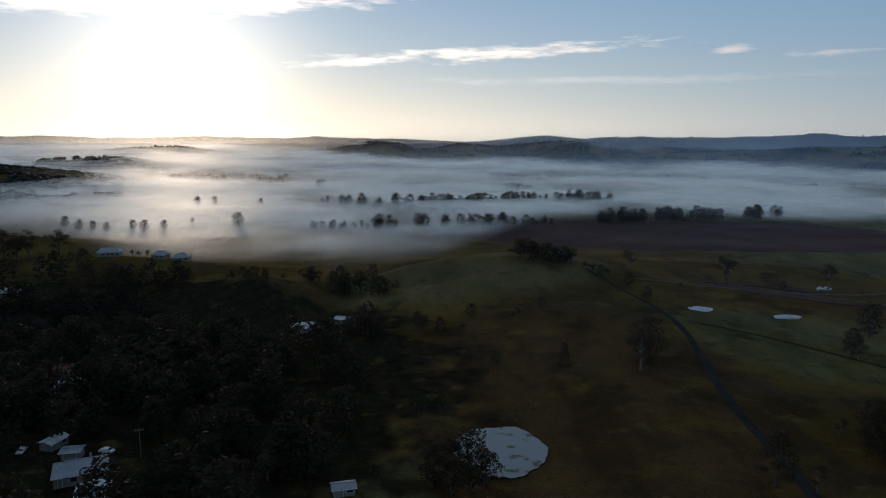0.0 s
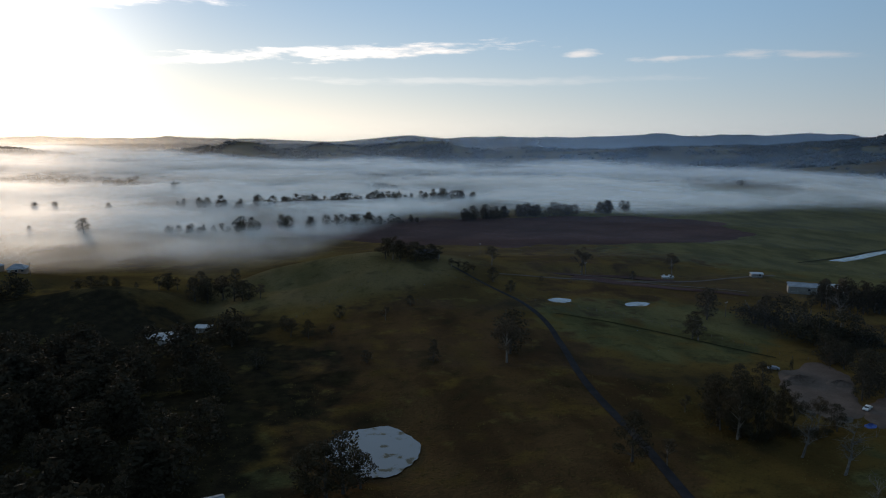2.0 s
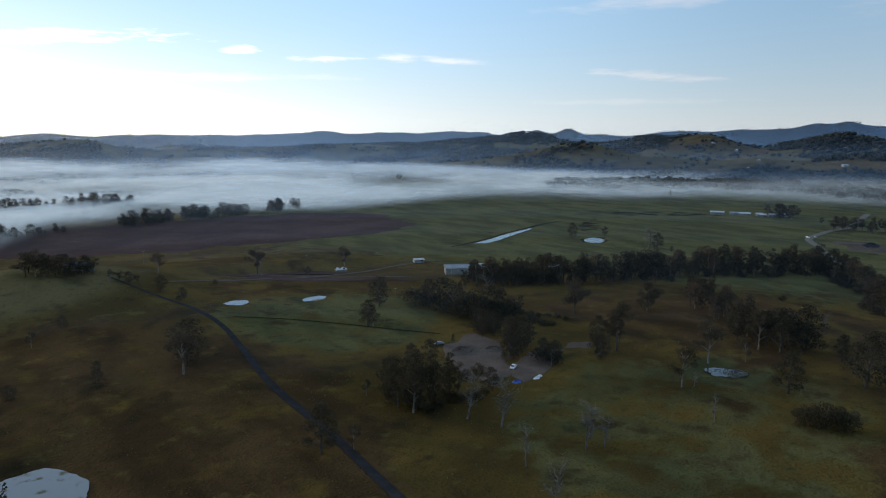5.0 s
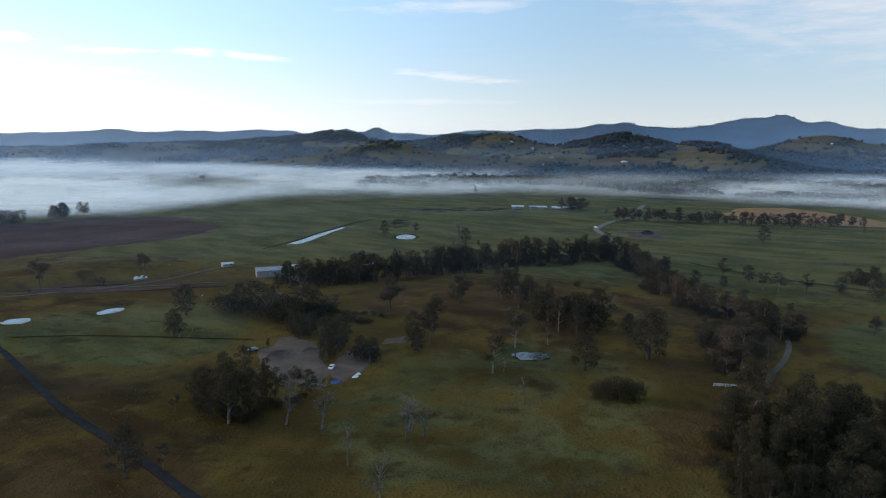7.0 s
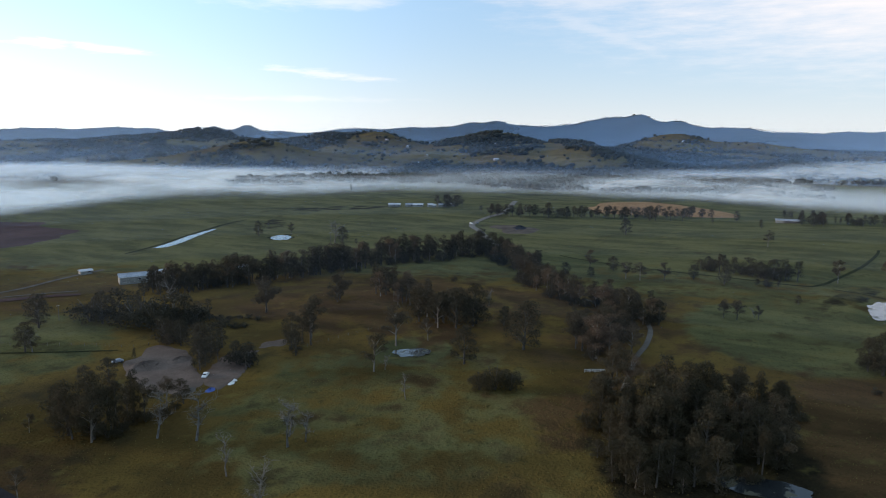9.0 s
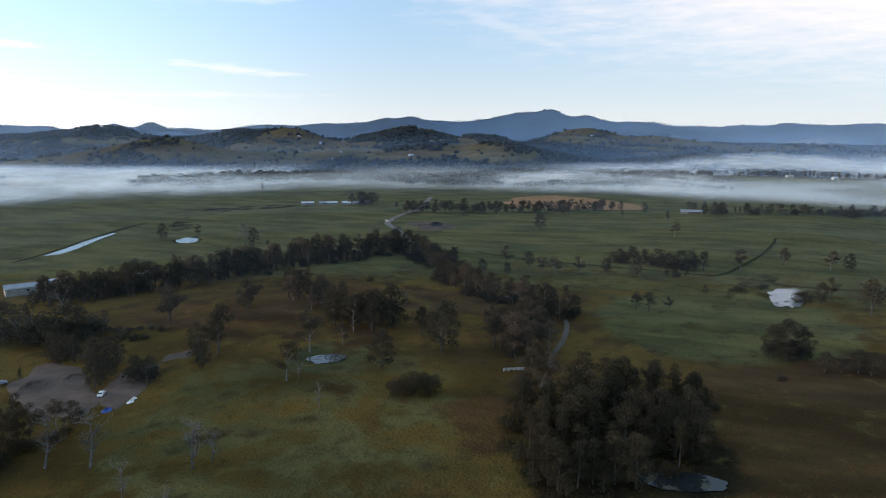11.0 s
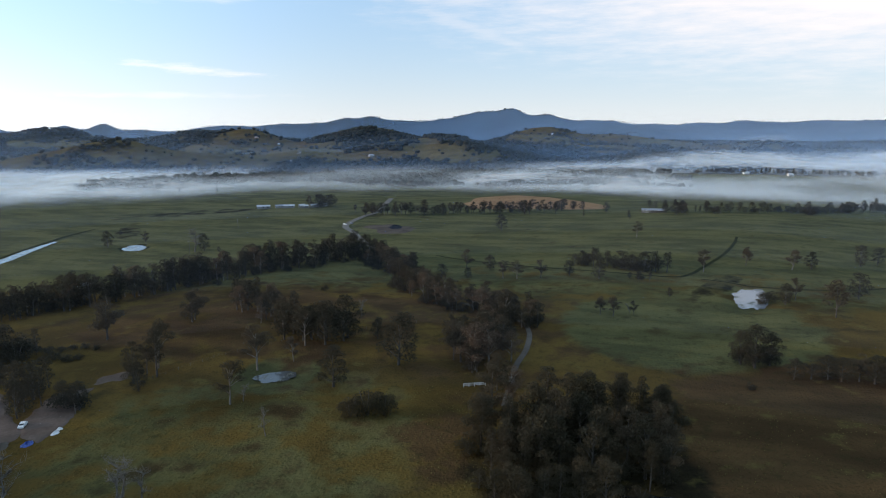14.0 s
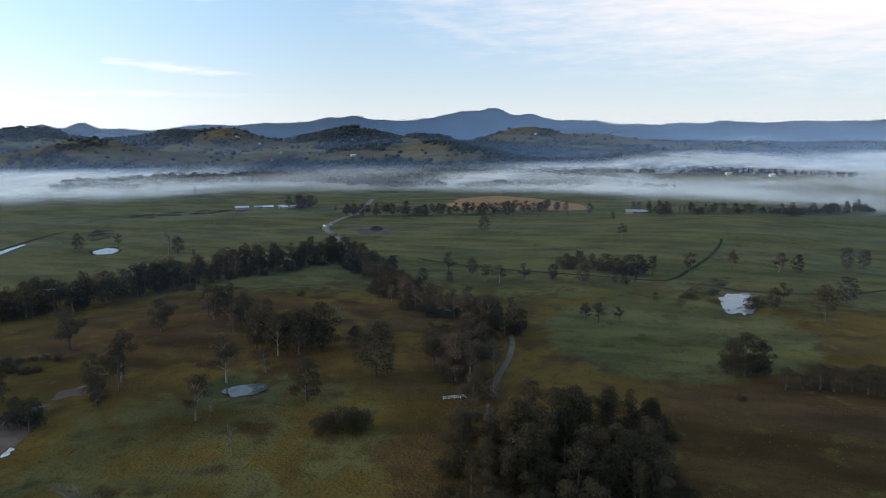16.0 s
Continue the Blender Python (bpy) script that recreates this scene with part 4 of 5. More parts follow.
FLATS = (
    (475.9, 428.1, 14.6), (497.6, 409.5, 12.6), (480, 340.3, 14.4), (478.8, 326.4, 4.7), (902, 621.9, 13.4), (901.4, 686.5, 8.3), 
    (536.9, 469.8, 4.6), (720.7, 307.6, 15.3), (732.6, 305.9, 14.2), (746.6, 332.8, 9.3), (720.1, 274.1, 16.3), (739.4, 248.3, 17.8), 
    (745.6, 229.4, 14), (771.9, 183, 14.2), (770.9, 144.8, 16.6), (772.2, 138.9, 15.3), (775.4, 124, 16.6), (777.4, 112, 14), 
    (749.3, 78.9, 8.6), (804.1, 60.5, 11.8), (781.5, -1.1, 11.4), (767, -11.9, 13.7), (716.8, 32.5, 10.5), (766.2, -19.9, 13.7),
)
BANK_SCRUB = (
    (241.6, 250.4, 4), (241.3, 243.7, 4), (243.8, 239.9, 3.4), (247.7, 237.5, 3.4), (250.2, 233.6, 3.4), (235.1, 234.4, 4.4), 
    (234.4, 227.7, 4.3), (237.5, 224.7, 3.2), (231.9, 237.3, 3.8), (249.9, 227.1, 2.8), (408.4, -50.6, 8.7), (402.1, -46.9, 4.6), 
    (243.4, 258.7, 4.7), (239.3, 260.8, 5.8),
)
RIDGE_TREES = (
    (-281.1, 443.5, 21.8), (-272.9, 443.3, 19.9), (-266.9, 446.6, 20.7), (-250.3, 451.7, 18.9), (-223.8, 431.6, 14.6), (-204.3, 456.1, 5.4), 
    (-194.1, 455.8, 5.8), (-200.5, 456.1, 5), (-132.5, 422.8, 3.7), (-98.5, 425.1, 3.6), (-251, 446.2, 6.8), (-257.8, 442, 6.8), 
    (-239.3, 444.6, 5.9), (-268.8, 430.3, 8.4),
)
DEAD2 = (
    (474.8, 345, 20.7), (196.3, 114.4, 8.5), (150.2, 127.2, 16.3), (156.1, 131.6, 11.8), (216.7, 135.4, 6.2), (321.5, 138.1, 8.3), 
    (363.6, 16, 5.8),
)




# ---- trees ----
def tube(verts, faces, points, radii, sides=6):
    """A tapered round limb along points, closed at its tip."""
    first = len(verts)
    for k, (p, r) in enumerate(zip(points, radii)):
        p = Vector(p)
        way = (Vector(points[min(k + 1, len(points) - 1)]) - Vector(points[max(k - 1, 0)])).normalized()
        side = way.orthogonal().normalized()
        other = way.cross(side)
        for s in range(sides):
            a = 2 * math.pi * s / sides
            verts.append(p + (side * math.cos(a) + other * math.sin(a)) * r)
    for k in range(len(points) - 1):
        for s in range(sides):
            a, b = first + k * sides + s, first + k * sides + (s + 1) % sides
            faces.append((a, b, b + sides, a + sides))
    faces.append(tuple(first + (len(points) - 1) * sides + s for s in range(sides)))


def leaves(rng, clumps, count, size):
    """Cards of leaf sprays, thick towards the outside of each clump. clumps: centre, radius, flatness."""
    verts, faces = [], []
    for centre, radius, flat in clumps:
        for _ in range(max(6, int(count * radius * radius))):
            d = Vector((rng.gauss(0, 1), rng.gauss(0, 1), rng.gauss(0, 1))).normalized()
            if d.z < -0.3 and rng.random() < 0.6:
                d.z = -d.z
            p = Vector(centre) + Vector((d.x, d.y, d.z * flat)) * radius * (0.45 + 0.65 * rng.random() ** 0.6)
            n = (d + Vector((rng.gauss(0, 0.7), rng.gauss(0, 0.7), rng.gauss(0, 0.7)))).normalized()
            u = n.orthogonal().normalized()
            u.rotate(Matrix.Rotation(rng.random() * 6.28, 3, n))
            v = n.cross(u)
            s = size * (0.6 + 0.8 * rng.random())
            k = len(verts)
            verts += [p - u * s, p - v * s * 0.45 + n * s * 0.12, p + u * s * 0.9, p + v * s * 0.5]
            faces.append((k, k + 1, k + 2, k + 3))
    return verts, faces


def make_tree(name, rng, kind, leaf, bark, label, category="tree", fine=False, cheap=False):
    """A tree ten metres high at the origin: trunk with limbs, and a crown."""
    root = new(name)
    verts, faces, clumps = [], [], []
    if kind == "gum":
        lean = (rng.uniform(-0.5, 0.5), rng.uniform(-0.5, 0.5))
        fork = rng.uniform(2.2, 3.6)
        tube(verts, faces, [(0, 0, -0.6), (lean[0] * 0.2, lean[1] * 0.2, fork * 0.5), (lean[0] * 0.6, lean[1] * 0.6, fork), (lean[0], lean[1], 7.6)], (0.23, 0.17, 0.14, 0.05), 7)
        for k in range(rng.randint(9, 12)):
            a = k * 2.4 + rng.uniform(-0.4, 0.4)
            top = rng.uniform(3.6, 8.8)
            reach = rng.uniform(1.4, 3.1) * (1.15 - 0.05 * top)
            z0 = max(fork * 0.8, top - rng.uniform(1.6, 2.8))
            tip = (lean[0] + math.cos(a) * reach, lean[1] + math.sin(a) * reach, top)
            mid = (tip[0] * 0.5, tip[1] * 0.5, z0 + (top - z0) * 0.6)
            tube(verts, faces, [(lean[0] * 0.6, lean[1] * 0.6, z0), mid, tip], (0.10, 0.06, 0.025), 5)
            clumps.append((tip, rng.uniform(0.8, 1.35), rng.uniform(0.6, 0.85)))
            clumps.append(((mid[0] * 1.3, mid[1] * 1.3, mid[2] + 0.5), rng.uniform(0.7, 1.0), 0.75))
        clumps.append(((lean[0], lean[1], 8.8), rng.uniform(0.9, 1.2), 0.8))
        count, size = 46, 0.30
    elif kind == "round":
        tube(verts, faces, [(0, 0, -0.6), (0.1, 0, 1.5), (0.1, 0.1, 6.0)], (0.30, 0.22, 0.06), 6)
        for k in range(17):
            a, z = k * 2.4, 1.5 + 7.0 * (k / 16)
            reach = 3.0 * math.sin(math.pi * min(0.95, 0.25 + 0.62 * k / 16)) * rng.uniform(0.55, 1.05)
            tip = (math.cos(a) * reach, math.sin(a) * reach, z)
            tube(verts, faces, [(0.1, 0, max(1.2, z - 2.2)), (tip[0] * 0.6, tip[1] * 0.6, z - 0.5), tip], (0.09, 0.05, 0.02), 4)
            clumps.append((tip, rng.uniform(0.9, 1.5), 0.8))
        clumps.append(((0, 0, 9.0), 1.0, 0.8))
        count, size = 44, 0.33
    elif kind == "slim":
        tube(verts, faces, [(0, 0, -0.6), (0.1, 0.1, 4), (0, 0, 9.2)], (0.22, 0.15, 0.04), 6)
        for k in range(14):
            a, z = k * 2.4, 3.0 + 6.3 * (k / 13)
            reach = (1.5 - 0.9 * k / 13) * rng.uniform(0.6, 1.2)
            tip = (math.cos(a) * reach, math.sin(a) * reach, z)
            axis = 0.1 * min((z - 0.2) / 4.6, (10.0 - z) / 5.2)
            tube(verts, faces, [(axis, axis, z - 0.8), tip], (0.06, 0.02), 4)
            clumps.append((tip, rng.uniform(0.6, 0.95), 1.0))
        count, size = 70, 0.30
    else:  # a low shrub
        for k in range(5):
            a = k * 1.3
            tube(verts, faces, [(0, 0, -0.6), (math.cos(a) * 1.6, math.sin(a) * 1.6, 4.0), (math.cos(a) * 3.0, math.sin(a) * 3.0, 7.0)], (0.28, 0.16, 0.05), 5)
        for k in range(20):
            a, reach = k * 2.4, 5.0 * math.sqrt((k + 0.5) / 20)
            clumps.append(((math.cos(a) * reach, math.sin(a) * reach, rng.uniform(1.4, 7.4) * (1 - 0.06 * reach)), rng.uniform(1.6, 2.4), 0.85))
        count, size = 16, 0.46
    part("trunk", verts, faces, bark, root, smooth=True)
    v, f = leaves(rng, clumps, count * (3.4 if fine else 0.3 if cheap else 1.3), size * (0.47 if fine else 1.5 if cheap else 0.74))
    part("crown", v, f, leaf, root)
    return tagged(root, label, category)


def make_dead_tree(name, rng):
    """A bare bleached tree ten metres high: a leaning trunk, crooked limbs, and twigs on them."""
    root = new(name)

    def crooked(start, way, length, bend, pieces=4):
        pts, p, d = [start], start.copy(), way.normalized()
        for _ in range(pieces):
            d = (d + Vector((rng.gauss(0, bend), rng.gauss(0, bend), rng.gauss(0.06, bend * 0.6)))).normalized()
            p = p + d * length / pieces
            pts.append(p.copy())
        return pts

    trunk = crooked(Vector((0, 0, -0.6)), Vector((rng.gauss(0, 0.12), rng.gauss(0, 0.12), 1)), 8.6, 0.10, 6)
    verts, faces = [], []
    tube(verts, faces, trunk, (0.26, 0.21, 0.17, 0.13, 0.09, 0.06, 0.025), 7)
    part("trunk", verts, faces, DEAD_WOOD, root, smooth=True)
    for k in range(rng.randint(13, 17)):
        verts, faces = [], []
        at = trunk[2 + k % 5].lerp(trunk[min(6, 3 + k % 5)], rng.random())
        a = k * 2.4 + rng.uniform(-0.5, 0.5)
        limb = crooked(at, Vector((math.cos(a), math.sin(a), rng.uniform(0.25, 1.3))), rng.uniform(1.5, 3.6), 0.30, 5)
        tube(verts, faces, limb, (0.11, 0.085, 0.06, 0.045, 0.03, 0.014), 5)
        for q in limb[1:]:
            for _ in range(rng.randint(2, 5)):
                twig = crooked(q, Vector((rng.gauss(0, 1), rng.gauss(0, 1), rng.uniform(-0.1, 1.0))), rng.uniform(0.6, 1.6), 0.40, 3)
                tube(verts, faces, twig, (0.032, 0.024, 0.016, 0.008), 3)
        part("limb", verts, faces, DEAD_WOOD, root, smooth=True)
    return tagged(root, "bare bleached dead gum tree with broken limbs", "dead tree")


rng = random.Random(7)
LIBRARY = {}
for fine in (True, False):
    tail = "_fine" if fine else ""
    LIBRARY["gum" + tail] = [make_tree("gum_tree", rng, "gum", GUM_LEAF, PALE_BARK if k < 2 else BARK, "tall gum tree with an open olive crown and pale trunk", fine=fine) for k in range(5)]
    LIBRARY["round" + tail] = [make_tree("broad_tree", rng, "round", DARK_LEAF, BARK, "broad dark green tree with a dense crown", fine=fine) for k in range(4)]
    LIBRARY["russet" + tail] = [make_tree("russet_gum_tree", rng, "gum", RUSSET_LEAF, PALE_BARK, "gum tree with a brownish olive crown and pale trunk", fine=fine) for k in range(2)]
    LIBRARY["slim" + tail] = [make_tree("she_oak", rng, "slim", DARK_LEAF, BARK, "slim dark she-oak with fine drooping foliage", fine=fine) for k in range(3)]
    LIBRARY["shrub" + tail] = [make_tree("shrub", rng, "shrub", DARK_LEAF, BARK, "dense dark green shrub", "shrub", fine=fine) for k in range(3)]
LIBRARY["thicket"] = [make_tree("broad_tree", rng, "round", DARK_LEAF, BARK, "broad dark green tree", cheap=True) for k in range(3)]
LIBRARY["dead"] = [make_dead_tree("dead_tree", rng) for k in range(5)]
placed_first = set()


def plant(kind, x, y, height, group, broad=1.0):
    """A tree of the kind at (x, y), standing on the ground."""
    source = rng.choice(LIBRARY[kind])
    s = height / 10.0
    m = pose(x, y, float(land(x, y)) - 0.1, rng.uniform(-3, 3), rng.uniform(-3, 3), rng.uniform(0, 360)) @ Matrix.Diagonal((s * broad, s * broad, s, 1))
    if source.name not in placed_first:
        placed_first.add(source.name)
        source.matrix_basis = m
        return tagged(source, group=group)
    return tagged(copy_thing_plain(source, m), group=group)


def copy_thing_plain(source, m):
    keep = source.matrix_basis.copy()
    source.matrix_basis = Matrix.Identity(4)
    made = copy_thing(source, m)
    source.matrix_basis = keep
    return made


def plant_all(rows, kinds, group, broad=(0.9, 1.2)):
    for x, y, height in rows:
        plant(rng.choice(kinds), x, y, height, group, rng.uniform(*broad))


def plant_belt(line, spacing, depth, heights, kinds, group):
    """A belt of trees along a line in plan, a few trees deep."""
    for (x0, y0), (x1, y1) in zip(line, line[1:]):
        length = math.hypot(x1 - x0, y1 - y0)
        for k in range(max(1, round(length / spacing))):
            t = (k + rng.random()) / max(1, round(length / spacing))
            off = rng.uniform(-depth, depth)
            x, y = x0 + (x1 - x0) * t - (y1 - y0) / length * off, y0 + (y1 - y0) * t + (x1 - x0) / length * off
            plant(rng.choice(kinds), x, y, rng.uniform(*heights), group, rng.uniform(0.9, 1.25))


plant_all(GUMS_PASTURE, ("gum_fine", "gum_fine", "round_fine"), "trees in the creek paddock")
plant_all(GUMS_TRACK, ("gum_fine", "russet_fine"), "gums beside the farm track", (1.0, 1.3))
plant_belt(((262, 72), (276, 72), (296, 74), (312, 78), (326, 68)), 2.8, 8, (9, 16), ("gum_fine", "russet_fine", "gum_fine", "slim_fine"), "gums beside the farm track")
plant_belt(((266, 72), (290, 72), (320, 72)), 5.0, 8, (4, 7), ("shrub_fine",), "scrub beside the farm track")
plant_all(GROVE, ("slim_fine", "round_fine", "slim_fine", "gum_fine"), "trees of the near grove", (0.8, 1.05))
plant_all([(x + rng.uniform(-6, 6), y + rng.uniform(-6, 6), h * rng.uniform(0.75, 1.05)) for x, y, h in GROVE for _ in range(2)], ("slim_fine", "round_fine", "gum_fine"), "trees of the near grove", (0.9, 1.15))
plant_all([(x + 4, y - 3, h * 0.45) for x, y, h in GROVE] + [(x - 5, y + 2, h * 0.4) for x, y, h in GROVE], ("round_fine", "shrub_fine", "round_fine"), "shrubs under the grove", (1.0, 1.3))
plant_all(PASTURE_FAR, ("round", "gum"), "trees scattered over the green flats", (1.0, 1.3))
plant_all([(x, y, h * 0.95) for x, y, h in SHRUB_MASS[:3]], ("round_fine",), "dense shrubs", (0.9, 1.1))
plant_all([(x + 2, y, h * 0.7) for x, y, h in SHRUB_MASS[:3]], ("shrub_fine",), "dense shrubs", (0.55, 0.65))
plant_all(SHRUB_MASS[3:], ("shrub_fine",), "dense shrubs", (0.8, 1.0))
plant_all(EAST_LINE, ("round_fine", "round_fine", "gum_fine"), "trees along the paddock edge", (1.1, 1.4))
plant_all([(x, y, h * 0.75) for x, y, h in DARK_COPSE], ("round", "slim", "round"), "trees of the copse on the flats", (1.1, 1.4))
plant_all([(x + 3, y + 5, h * 0.55) for x, y, h in DARK_COPSE], ("round", "shrub"), "trees of the copse on the flats", (1.0, 1.3))
plant_all(HILL_GUMS, ("round_fine", "gum_fine"), "trees on the hill", (1.0, 1.3))
plant_all([(x, y, h * 1.1) for x, y, h in CREST_COPSE], ("round", "gum"), "trees round the crest house", (1.1, 1.4))
plant_all([(x + rng.uniform(-3, 4), y + 7, h * rng.uniform(0.6, 1.0)) for x, y, h in CREST_COPSE[::2]], ("round", "gum"), "trees round the crest house", (1.2, 1.5))
plant_all(PIT_TREES, ("gum_fine", "slim_fine", "round_fine"), "trees round the dirt yard", (0.75, 1.0))
plant_all([(x, y, h * rng.uniform(0.9, 1.5)) for x, y, h in MIST_ROW_A], ("round", "gum"), "row of trees in the mist", (0.8, 1.1))
plant_all([(x, y, h * rng.uniform(0.8, 1.35)) for x, y, h in MIST_ROW_B], ("round", "round", "gum"), "windbreak before the mist", (0.8, 1.15))
plant_all(GULLY_WOODS, ("round", "round", "gum"), "trees of the gully", (1.1, 1.5))
plant_all(FLATS, ("round", "gum", "slim"), "trees scattered over the green flats", (0.9, 1.2))
plant_all([(x + (x - 134) * 0.35, y + (y - 188) * 0.25, h * rng.uniform(0.7, 1.0)) for x, y, h in YARD_CLUMP], ("round_fine", "gum_fine", "round_fine"), "trees round the dirt yard", (0.85, 1.1))
plant_all([(x + 2, y - 3, h * 0.34) for x, y, h in YARD_CLUMP], ("shrub_fine",), "shrubs round the dirt yard", (0.8, 1.1))
plant_all(YARD_BACK, ("round", "slim", "shrub", "round"), "trees behind the dirt yard", (1.0, 1.3))
plant_all(BANK_SCRUB, ("shrub",), "scrub on the creek bank", (0.9, 1.3))
plant_all(MIST_LEFT, ("round",), "trees in the mist beyond the ridge", (1.1, 1.4))
plant_all([(x, y, h * 1.35) for x, y, h in GULLY], ("round", "round", "gum"), "trees of the gully", (1.1, 1.4))
plant_all(RIDGE_TREES, ("gum_fine", "round_fine"), "trees along the ridge", (1.0, 1.3))
plant_all(DEAD + DEAD2, ("dead",), "dead gum trees", (0.9, 1.2))
CREEK = ((272, 328), (292, 306), (330, 288), (385, 262), (440, 235), (490, 210))
LOWER_CREEK = ((480, 205), (440, 165), (392, 138), (360, 112), (348, 80), (330, 54))
plant_belt(CREEK, 2.3, 10, (11, 20), ("gum", "slim", "gum", "russet", "round"), "trees of the creek belt")
plant_belt(CREEK, 3.4, 11, (5, 9), ("shrub", "round"), "scrub of the creek belt")
plant_belt(LOWER_CREEK, 2.8, 8, (9, 16), ("gum", "slim", "russet", "round"), "trees of the creek belt")
plant_belt(LOWER_CREEK, 3.6, 9, (4, 8), ("shrub", "shrub"), "scrub of the creek belt")
plant_belt(((322, 200), (302, 172), (278, 144), (290, 130)), 3.4, 8, (8, 17), ("gum", "slim", "round", "russet"), "trees of the paddock gully")
plant_belt(((226, 300), (255, 312), (280, 320)), 4.6, 12, (5, 9), ("slim", "gum", "round"), "trees of the creek belt")
plant_belt(((204, 212), (206, 246), (244, 262)), 4.6, 8, (6, 12), ("slim", "gum", "shrub"), "trees beside the dirt yard")
plant_belt(((720, 310), (760, 220), (830, 90)), 4.6, 9, (9, 15), ("gum", "round"), "trees along the farm road")
plant_belt(((824, 15), (782, -40), (781, -93), (813, -150), (894, -231)), 4.5, 12, (7, 13), ("round", "shrub", "slim"), "trees before the eastern mist")
plant_belt(((765, 400), (800, 380)), 6, 8, (12, 18), ("round", "gum"), "trees at the far farm")
plant_belt(((1420, -50), (1400, -130), (1385, -230), (1350, -330)), 6, 9, (9, 14), ("slim", "gum"), "row of trees on the green rise")


def join_trees(name, rows, kinds, label):
    """Many trees that nobody could count, joined into one mesh of leaves."""
    verts, faces, first = [], [], 0
    for x, y, height in rows:
        source = next(c for c in rng.choice(LIBRARY[rng.choice(kinds)]).children if c.name.startswith("crown")).data
        co = np.empty(len(source.vertices) * 3)
        source.vertices.foreach_get("co", co)
        index = np.empty(len(source.loops), int)
        source.loops.foreach_get("vertex_index", index)
        a, s = rng.uniform(0, 6.28), height / 9.0
        co = co.reshape(-1, 3) * (s * rng.uniform(1.0, 1.4), s * rng.uniform(1.0, 1.4), s)
        turn = np.array([[math.cos(a), math.sin(a), 0], [-math.sin(a), math.cos(a), 0], [0, 0, 1]])
        verts.append(co @ turn + (x, y, float(land(x, y)) - 0.1))
        faces.append(index.reshape(-1, 4) + first)
        first += len(co)
    co, quads = np.concatenate(verts), np.concatenate(faces)
    data = bpy.data.meshes.new(name)
    data.vertices.add(len(co))
    data.vertices.foreach_set("co", co.ravel())
    data.loops.add(quads.size)
    data.loops.foreach_set("vertex_index", quads.ravel())
    data.polygons.add(len(quads))
    data.polygons.foreach_set("loop_start", np.arange(len(quads)) * 4)
    data.polygons.foreach_set("loop_total", np.full(len(quads), 4))
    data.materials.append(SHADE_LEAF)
    data.update()
    return tagged(new(name, data), label, "woods", kind="stuff")


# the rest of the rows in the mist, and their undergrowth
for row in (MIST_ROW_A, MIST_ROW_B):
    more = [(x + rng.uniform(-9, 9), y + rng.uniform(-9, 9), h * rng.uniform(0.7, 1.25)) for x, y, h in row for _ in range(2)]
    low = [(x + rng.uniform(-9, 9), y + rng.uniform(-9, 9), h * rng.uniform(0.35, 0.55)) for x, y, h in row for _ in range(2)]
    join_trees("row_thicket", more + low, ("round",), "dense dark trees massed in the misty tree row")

# the wooded slope
slope, single = [], 0
for _ in range(1250):
    x, y = rng.uniform(-330, -30), rng.uniform(135, 430)
    if bump(x, y, -150, 275, 1.0, 170, 140) < 0.2 + 0.2 * rng.random() or math.hypot(x + 97, y - 173) < 23 or math.hypot(x + 136, y - 243) < 12:
        continue
    if math.hypot((x + 222) / 36, (y - 376) / 24) < 1 or math.hypot(x + 63, y - 322) < 30 or y > 415 or (x > -152 and y > 314):
        continue
    if x > -62 and rng.random() < 0.6:
        continue
    if single < 45 and y < 260:
        single += 1
        plant(rng.choice(("gum", "round")), x, y, rng.uniform(9, 16), "trees of the dark slope", rng.uniform(1.0, 1.3))
    else:
        slope.append((x, y, rng.uniform(8, 16)))
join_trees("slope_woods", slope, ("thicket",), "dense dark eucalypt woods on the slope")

# trees of the library that found no place
for source in [t for group in LIBRARY.values() for t in group if t.name not in placed_first]:
    for ob in (*source.children_recursive, source):
        bpy.data.objects.remove(ob)


# ---- far woods ----
def blob():
    """A rounded crown of twenty faces, flat below."""
    g = (1 + 5 ** 0.5) / 2
    v = np.array([(-1, g, 0), (1, g, 0), (-1, -g, 0), (1, -g, 0), (0, -1, g), (0, 1, g), (0, -1, -g), (0, 1, -g), (g, 0, -1), (g, 0, 1), (-g, 0, -1), (-g, 0, 1)], float) / math.hypot(1, g)
    f = np.array([(0, 11, 5), (0, 5, 1), (0, 1, 7), (0, 7, 10), (0, 10, 11), (1, 5, 9), (5, 11, 4), (11, 10, 2), (10, 7, 6), (7, 1, 8),
                  (3, 9, 4), (3, 4, 2), (3, 2, 6), (3, 6, 8), (3, 8, 9), (4, 9, 5), (2, 4, 11), (6, 2, 10), (8, 6, 7), (9, 8, 1)])
    v[:, 2] = np.where(v[:, 2] < 0, v[:, 2] * 0.75, v[:, 2])
    return v, f


